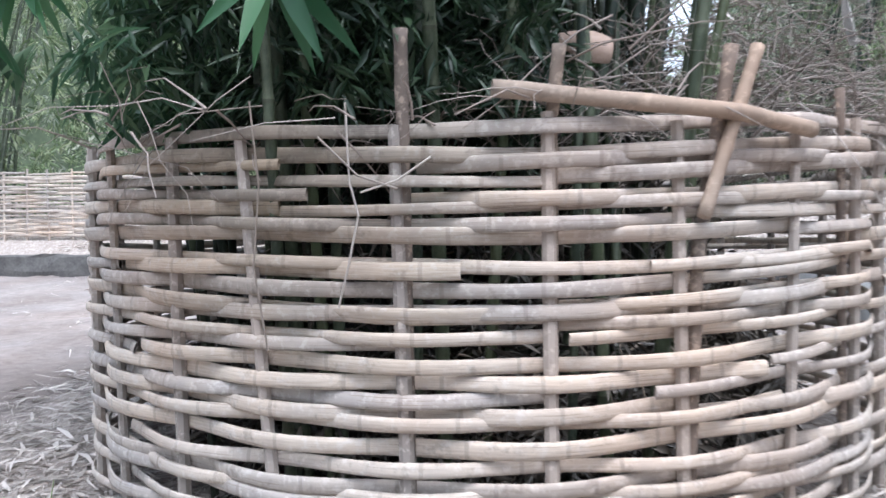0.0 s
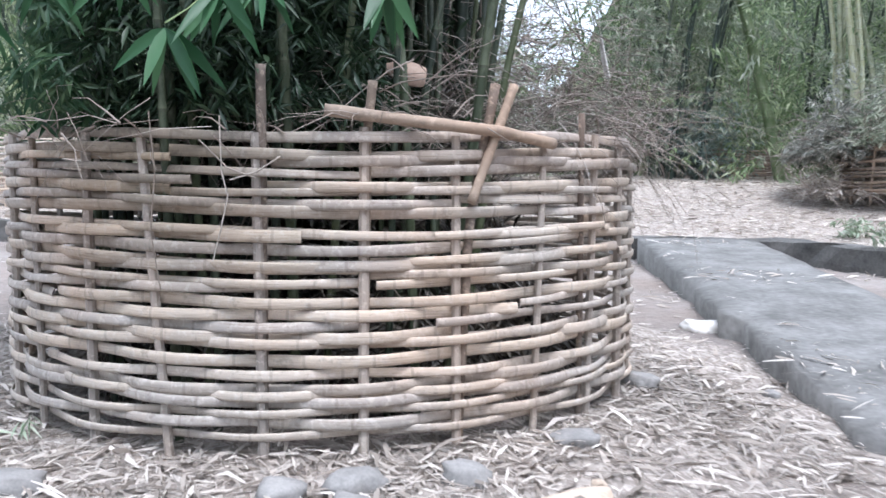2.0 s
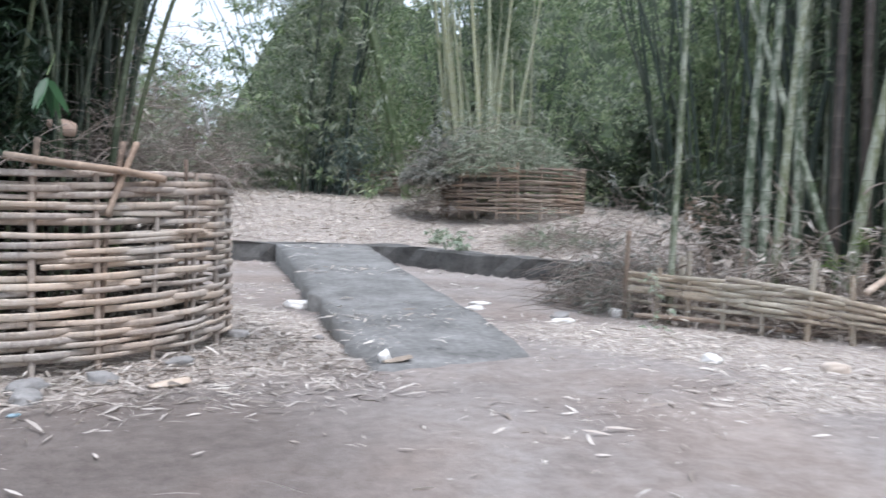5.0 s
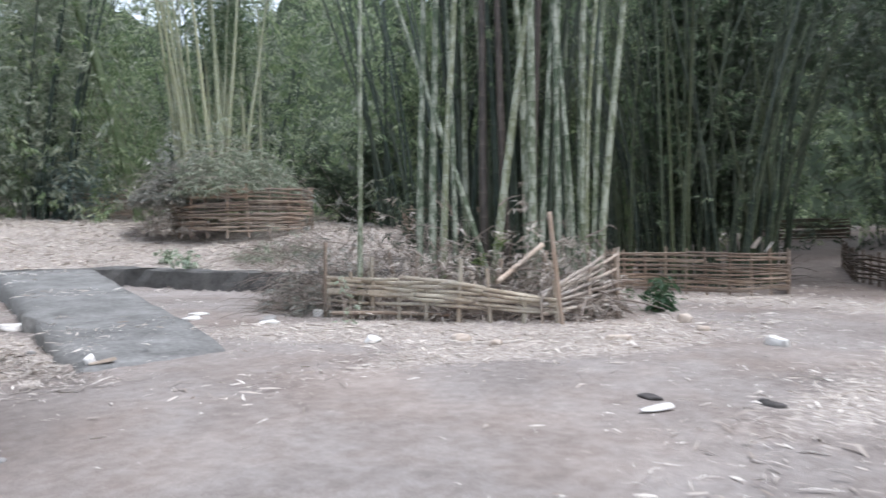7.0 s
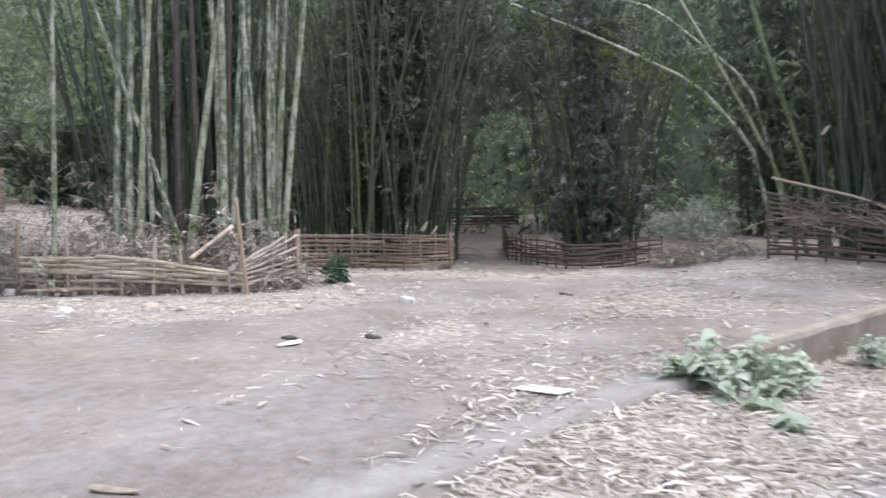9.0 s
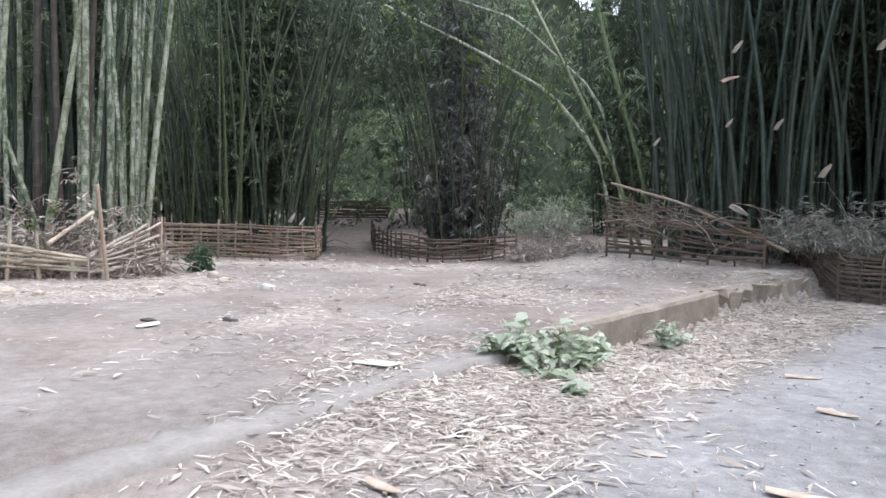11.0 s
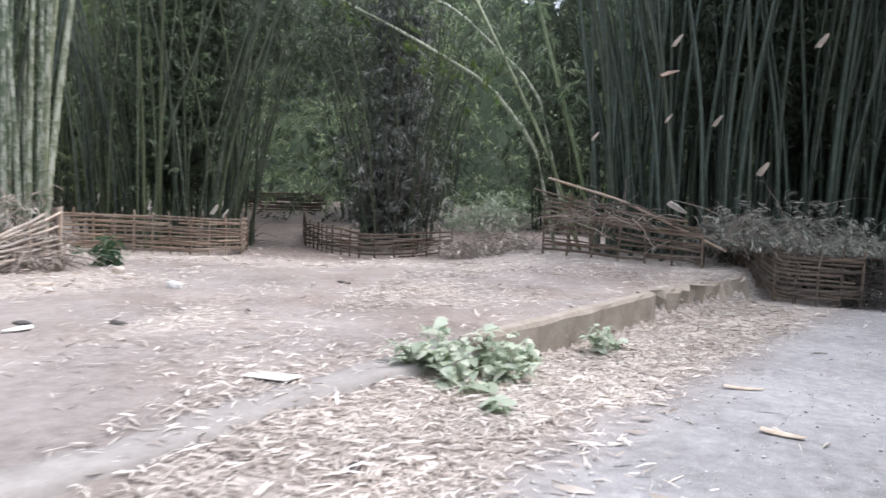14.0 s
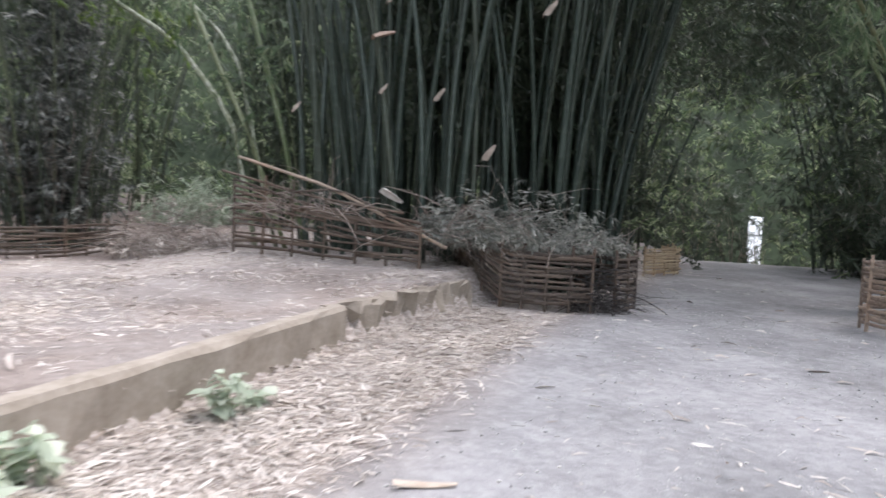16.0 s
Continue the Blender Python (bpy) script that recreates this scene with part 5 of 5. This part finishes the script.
# ---- stones and scraps ----
def stone(name, label, x, y, size, mat, seed, z=None, category="stone", blunt=0.5, turn=None):
    """A worn lump: box corners knocked in, a little sunk into the ground."""
    r = np.random.default_rng(seed)
    bm = bmesh.new()
    bmesh.ops.create_icosphere(bm, subdivisions=3, radius=1.0)
    sx, sy, sz = size
    for v in bm.verts:
        c = np.array(v.co)
        q = np.sign(c) * np.abs(c) ** blunt
        n = noise.noise(Vector(c * 1.9 + seed)) + 0.5 * noise.noise(Vector(c * 4.1 + seed))
        c = c * (1 - 0.55) + q * 0.55
        c = c * (1 + 0.26 * n)
        v.co = (c[0] * sx / 2, c[1] * sy / 2, c[2] * sz / 2 + sz * 0.1)
    for f in bm.faces:
        f.smooth = True
    ob = part(name, bm, mat)
    ob.matrix_world = pose(x, y, float(height(x, y)) if z is None else z, r.normal() * 5, r.normal() * 5, r.uniform(0, 180) if turn is None else turn)
    return tagged(ob, label, category)


STONES = [(0.45, 2.49, (0.3, 0.2, 0.16)), (0.42, 2.14, (0.32, 0.2, 0.13)), (0.99, 2.5, (0.24, 0.18, 0.16)), (0.12, 2.42, (0.22, 0.2, 0.15)), (2.63, 4.25, (0.3, 0.22, 0.16)), (1.71, 3.0, (0.28, 0.18, 0.12)),
          (-1.15, 2.7, (0.3, 0.24, 0.16)), (1.3, -0.7, (0.3, 0.2, 0.06)), (7.24, 4.1, (0.4, 0.24, 0.1)), (3.44, 3.83, (0.12, 0.1, 0.07))]
for i, (x, y, sz) in enumerate(STONES):
    stone("stone", "grey weathered stone lying in dry bamboo leaves", x, y, sz, M_STONE, 200 + i)
for i, (x, y, sz) in enumerate([(4.14, 6.15, (0.42, 0.3, 0.16)), (6.83, 5.5, (0.34, 0.2, 0.07)), (8.15, 3.9, (0.22, 0.2, 0.2))]):
    stone("stone", "pale whitish stone on bare ground", x, y, sz, M_WHITE, 220 + i)
for i, (x, y, sz) in enumerate([(7.1, -0.02, (0.26, 0.16, 0.14)), (7.06, -0.6, (0.3, 0.14, 0.09)), (8.25, -1.64, (0.34, 0.16, 0.09)), (10.27, -1.66, (0.22, 0.2, 0.2)), (9.6, -2.2, (0.2, 0.14, 0.1))]):
    stone("brick_piece", "broken tan brick lying on dry leaves", x, y, sz, M_BRICK, 230 + i, category="brick", blunt=0.3)
stone("plastic_bag", "crumpled white plastic bag on the ground", 6.36, 0.82, (0.26, 0.2, 0.15), M_WHITE, 240, category="bag", blunt=0.8)
stone("white_rubble", "white chunk of rubble by the concrete ramp", 3.36, 2.1, (0.1, 0.1, 0.24), M_WHITE, 241, category="rubble", blunt=0.25)
stone("shard", "white triangular shard on the trodden earth", 8.65, -3.43, (0.27, 0.12, 0.16), M_WHITE, 242, category="rubble", blunt=0.25)
for i, (x, y) in enumerate([(5.35, -3.38), (5.6, -4.27), (10.4, -5.5)]):
    stone("charred_lump", "flat dark charred scrap on the earth", x, y, (0.26, 0.12, 0.05), M_SOOT, 245 + i, category="scrap", turn=60)


stone("charred_lump", "small charred lump in the banked dry leaves", 2.21, -7.54, (0.11, 0.08, 0.06), M_SOOT, 249, category="scrap")
M_BLUE = plain_material("blue_plastic", (0.2, 0.34, 0.42), (0.4, 0.52, 0.58), 9.0, 0.4, 0.2, 0.003)
stone("plastic_scrap", "crumpled light blue plastic scrap in the leaves", 0.32, 1.68, (0.09, 0.06, 0.03), M_BLUE, 250, category="plastic", blunt=0.7)
for x, y in ((6.91, 3.66), (6.49, 5.14)):
    stone("stone", "pale flat stone on the earth below the wall", x, y, (0.3, 0.2, 0.09), M_WHITE, int(x * 10), blunt=0.5)


def sheath(label, at, length, width, turn, mat, up=(0, 0, 0), seed=0, name="culm_sheath"):
    """A curled shell of bamboo sheath, thin but with a back."""
    n, m = 7, 5
    v, f = [], []
    for lay in (0, 1):
        for i in range(n):
            k = i / (n - 1)
            w = width * (0.35 + 0.65 * math.sin(math.pi * min(1, 0.25 + 0.75 * (1 - k))))
            for j in range(m):
                a = (j / (m - 1) - 0.5) * 2.2
                v.append(((k - 0.5) * length, w * 0.5 * math.sin(a) * 1.05, w * 0.42 * math.cos(a) + 0.05 * length * (k - 0.5) ** 2 * 4 - lay * 0.006))
    for i in range(n - 1):
        for j in range(m - 1):
            a = i * m + j
            f.append((a, a + m, a + m + 1, a + 1))
            b = a + n * m
            f.append((b, b + 1, b + m + 1, b + m))
    ob = part(name, np_mesh(name, v, f, smooth=True), mat)
    ob.matrix_world = pose(*at) @ pose(0, 0, 0, 0, 0, turn) @ pose(0, 0, 0, *up)
    return tagged(ob, label, "sheath")


def lay(x, y, dz=0.0):
    return (x, y, float(height(x, y)) + dz)


sheath("curled brown bamboo sheath on the litter", lay(1.44, 2.2, 0.0), 0.32, 0.16, 5, M_SHEATH)
sheath("torn pale sheath bent over another", lay(1.6, 2.32, 0.02), 0.2, 0.09, 75, M_SHEATH, up=(0, 18, 0))
sheath("white curled sheath on bare earth", lay(4.93, -3.62, 0.0), 0.27, 0.12, -30, M_WHITE)
sheath("pale sheath on the gravel road", lay(1.69, -9.52, 0.0), 0.4, 0.09, 80, M_SHEATH)
sheath("pale sheath on the gravel road", lay(3.61, -10.27, 0.0), 0.3, 0.09, 60, M_SHEATH)
sheath("pale sheath beside the kerb's litter", lay(5.41, -10.5, 0.0), 0.36, 0.08, 85, M_SHEATH)
sheath("short brown bamboo offcut on the litter", lay(1.2, -7.29, 0.0), 0.18, 0.05, 20, M_SHEATH_DULL, up=(0, 0, 0))
sheath("white sheath lying on the sagging fence", (14.0, -11.45, 1.38), 0.42, 0.22, 100, M_WHITE, up=(20, -25, 0))
sheath("white sheath hooked on the fence's corner", (16.2, -0.85, 0.98), 0.34, 0.16, 60, M_WHITE, up=(0, 50, 0))
sheath("white sheath hooked on the fence's corner", (16.3, -1.1, 0.9), 0.26, 0.14, 90, M_WHITE, up=(0, 60, 0))
sheath("large brown sheath hanging in the near clump", (0.81, 3.7, 2.14), 0.25, 0.17, 12, M_SHEATH_RED, up=(75, 12, 0))
sheath("pale sheath hanging among dry twigs", (2.2, 4.0, 2.35), 0.3, 0.07, 0, M_WHITE, up=(0, 80, 0))
for x, y, z, L in [(14.9, -11.35, 4.18, 0.42), (14.9, -11.5, 4.9, 0.34), (14.3, -14.2, 4.8, 0.36), (14.6, -13.3, 2.25, 0.36), (14.9, -12.4, 3.25, 0.3), (15.0, -11.4, 3.3, 0.24), (15.2, -9.9, 2.9, 0.24)]:
    sheath("dry brown sheath caught between the dark culms", (x, y, z), L, L * 0.8, 100, M_SHEATH_RED if L > 0.4 else M_SHEATH_DULL, up=(0, 25 if L > 0.4 else 60, 0))


def board(label, at, size, turn):
    bm = bmesh.new()
    bmesh.ops.create_cube(bm, size=1.0)
    bmesh.ops.scale(bm, vec=size, verts=bm.verts)
    bmesh.ops.bevel(bm, geom=list(bm.edges), offset=min(size) * 0.3, segments=1, affect="EDGES")
    ob = part("board", bm, M_WHITE)
    ob.matrix_world = pose(*at, 3, 2, turn)
    return tagged(ob, label, "board")


sheath("tan split sheath on the banked leaves", lay(1.19, -7.29, 0.01), 0.26, 0.08, 60, M_SHEATH)
sheath("tan fallen sheath at the foot of the ramp", lay(3.45, 2.05, 0.03), 0.32, 0.12, 10, M_SHEATH_DULL)
sheath("pale sheath on the bare earth", lay(1.03, -4.97, 0.0), 0.26, 0.07, 100, M_SHEATH_DULL)
board("flat white piece of board on the earth", lay(3.74, -6.55, 0.02), (0.42, 0.24, 0.012), 70)


# ---- dry leaf litter ----
def ramp_z(x, y):
    """Top of the concrete ramp, or None beside it."""
    k = np.clip((y - 1.8) / 10.3, 0, 1)
    x0, x1 = 3.02 + 3.1 * k, 4.8 + 3.1 * k
    on = (x > x0) & (x < x1) & (y > 2.2) & (y < 11.8)
    return on, 0.1 + 0.6 * k ** 1.15


def litter(n, size, seed, name, label, power=1.2, area=(-6, 24, -20, 18.5), thin=0.13, mat=None, focus=None):
    r = np.random.default_rng(seed)
    x, y = r.uniform(area[0], area[1], n), r.uniform(area[2], area[3], n)
    d = litter_at(x, y)
    patch = 0.5 + 0.5 * np.sin(x * 1.9 + 1.3 * np.sin(y * 1.1)) * np.sin(y * 2.3 + np.sin(x * 0.7) * 2)
    keep = r.random(n) < np.clip(d, 0, 1) ** power * (0.35 + 0.65 * patch)
    keep &= np.hypot(x - A_C[0], y - A_C[1]) > 0.5
    x, y = x[keep], y[keep]
    on, rz = ramp_z(x, y)
    z = np.where(on, rz + 0.01, height(x, y))
    drop = on & (r.random(len(x)) > 0.8)
    x, y, z = x[~drop], y[~drop], z[~drop]
    m = len(x)
    a = r.uniform(0, 6.28, m)
    al = np.stack([np.cos(a), np.sin(a), r.normal(size=m) * 0.12], 1)
    L = size * (0.35 + 1.5 * r.random(m) ** 1.7)
    base = np.stack([x, y, z + r.uniform(0.006, 0.03, m)], 1)
    me = straw_mesh(name, base, al, L, L * thin * (0.45 + 1.6 * r.random(m) ** 1.5))
    return tagged(part(name, me, mat or M_LITTER), label, "leaf litter", kind="stuff")


litter(190000, 0.135, 301, "leaf_litter", "dry pale bamboo leaves strewn over the ground", 1.6, thin=0.085)
litter(26000, 0.145, 302, "sheath_litter", "curled dry sheaths and strips among the leaves", 1.7, thin=0.085)
litter(120000, 0.14, 303, "terrace_litter", "thick carpet of dry bamboo leaves on the terrace", 1.0, area=(-8, 22, 7, 26), thin=0.11)
litter(270000, 0.088, 304, "bank_litter", "dry bamboo leaves banked against the kerb", 1.3, area=(-0.5, 13, -13, -6.0), thin=0.1)


litter(110000, 0.07, 305, "leaf_fragments", "small broken bits of dry leaf on the earth", 1.3, area=(-5, 12, -14, 4), thin=0.12)


litter(62000, 0.135, 309, "strip_litter", "long dry bamboo strips and leaves heaped round the fence", 1.0, area=(-3.2, 3.2, 0.9, 8.5), thin=0.075, mat=M_LITTER_GREY)


def road_scraps():
    """Pale torn sheaths and leaf bits thinly strewn on the road."""
    r = np.random.default_rng(311)
    n = 2600
    x, y = r.uniform(-3, 22, n), r.uniform(-21, -8, n)
    k, _ = line_side(x, y, KERB)
    q = (k < -1.4) & (k > -8.5) & (r.random(n) < 0.35 + 0.65 * (np.sin(x * 1.1 + y) * np.sin(y * 1.7 - x * 0.4) > 0.1))
    x, y = x[q], y[q]
    m = len(x)
    a = r.normal(size=m) * 0.7 + 1.2
    al = np.stack([np.cos(a), np.sin(a), r.normal(size=m) * 0.08], 1)
    L = 0.04 + 0.2 * r.random(m) ** 2.5
    me = straw_mesh("road_litter", np.stack([x, y, height(x, y) + 0.012], 1), al, L, L * r.uniform(0.1, 0.3, m))
    tagged(part("road_litter", me, M_LITTER), "torn pale sheaths and leaf bits on the gravel road", "leaf litter", kind="stuff")


road_scraps()


def gravel():
    """Loose small stones on the road: squat eight-sided lumps."""
    r = np.random.default_rng(306)
    n = 9000
    x, y = r.uniform(-4, 16, n), r.uniform(-18, -7.5, n)
    k, sk = line_side(x, y, KERB)
    q = (k < -1.2) & (r.random(n) < 0.75)
    x, y = x[q], y[q]
    m = len(x)
    rad = 0.006 + 0.014 * r.random(m) ** 3
    unit8 = np.array([(1, 0, 0), (0, 1, 0), (-1, 0, 0), (0, -1, 0), (0, 0, 0.7), (0, 0, -0.5)])
    v = np.stack([x, y, height(x, y) + rad * 0.3], 1)[:, None] + unit8[None] * rad[:, None, None] * r.uniform(0.7, 1.3, (m, 6, 1))
    f8 = np.array([(0, 1, 4), (1, 2, 4), (2, 3, 4), (3, 0, 4), (1, 0, 5), (2, 1, 5), (3, 2, 5), (0, 3, 5)])
    f = (np.arange(m)[:, None, None] * 6 + f8[None]).reshape(-1, 3)
    tagged(part("gravel", np_mesh("gravel", v.reshape(-1, 3), f), M_PEBBLE), "loose pale pebbles on the gravel road", "gravel", kind="stuff")


gravel()


# ---- far woods ----
def far_woods():
    """A belt of leafage round the grove, thinner where the sky looks through."""
    r = np.random.default_rng(77)
    n = 30000
    az = np.radians(r.uniform(-45, 150, n))
    d = r.uniform(27, 46, n)
    x, y = d * np.sin(az), -6 + d * np.cos(az)
    z = 15.0 * r.random(n) ** 1.1
    dens = 0.78 + 0.4 * np.sin(az * 17 + z * 0.5) * np.sin(z * 0.8 + az * 9 + d * 0.3)
    for g, w, z0, cut in ((13.0, 2.8, 5.0, 0.95), (91.0, 2.0, 1.0, 0.45), (127.3, 1.8, 0.0, 0.7), (-27, 3.0, 1.5, 0.95)):
        dens = dens - cut * np.exp(-((np.degrees(az) - g) / w) ** 2) * (z > z0)
    dens = np.where((np.abs(np.degrees(az) - 125) < 6) & (z > 5), 0.85, dens)
    keep = r.random(n) < dens
    x, y, z = x[keep], y[keep], z[keep]
    c = np.stack([x, y, height(x, y) + z], 1)
    b, al, L, W = spray_leaves(c, 15, 0.8, 0.31, 0.8)
    half = np.arange(len(b)) // 15 % 4
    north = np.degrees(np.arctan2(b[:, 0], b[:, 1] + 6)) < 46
    # lit leaf copies to the north, half shade copies elsewhere
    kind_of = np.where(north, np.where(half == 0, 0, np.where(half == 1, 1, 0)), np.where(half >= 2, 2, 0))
    for i, (nm, mat) in enumerate((("far_foliage", M_LEAF_FAR_LIT), ("far_foliage", M_LEAF_GREY), ("far_foliage", M_LEAF_DARK))):
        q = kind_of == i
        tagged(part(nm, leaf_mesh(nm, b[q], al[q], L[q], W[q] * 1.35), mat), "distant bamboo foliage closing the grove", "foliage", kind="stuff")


far_woods()


def backdrop():
    """Distant wooded slope all round, open above the treetops and where the road leaves the grove."""
    n = 440
    v, f = [], []
    r = np.random.default_rng(5)
    for i in range(n):
        a = i / n * 2 * math.pi
        deg = math.degrees(a)
        top = 27 + 4 * math.sin(a * 7) + 3 * math.sin(a * 17 + 1) + r.normal() * 1.2
        if 3 < deg < 26:
            top = 7 + (top - 7) * max(0.0, (deg - 16) / 10) + r.normal() * 0.8
        for d, z in ((75, -6.5), (75, 1.9 + 0.5 * r.normal()), (75.5, 5.0), (76, top)):
            v.append((d * math.sin(a), d * math.cos(a), z))
    for i in range(n):
        j = (i + 1) % n
        for k in (0, 1, 2):
            if k == 0 and 128.7 < i / n * 360 < 129.9:
                continue
            f.append((i * 4 + k, j * 4 + k, j * 4 + k + 1, i * 4 + k + 1))
    tagged(part("backdrop", np_mesh("backdrop", v, f), M_BACK), "distant green woods beyond the grove", "backdrop", kind="structure")
    # emissive panel behind the gap; its brightness is glow, not lit land
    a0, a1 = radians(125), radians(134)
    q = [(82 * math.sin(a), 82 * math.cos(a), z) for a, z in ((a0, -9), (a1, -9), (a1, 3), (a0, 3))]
    tagged(part("backdrop_glow", np_mesh("backdrop_glow", q, [(0, 1, 2, 3)]), M_GLOW), "glowing panel standing in for bright open country", "backdrop", kind="structure")


backdrop()
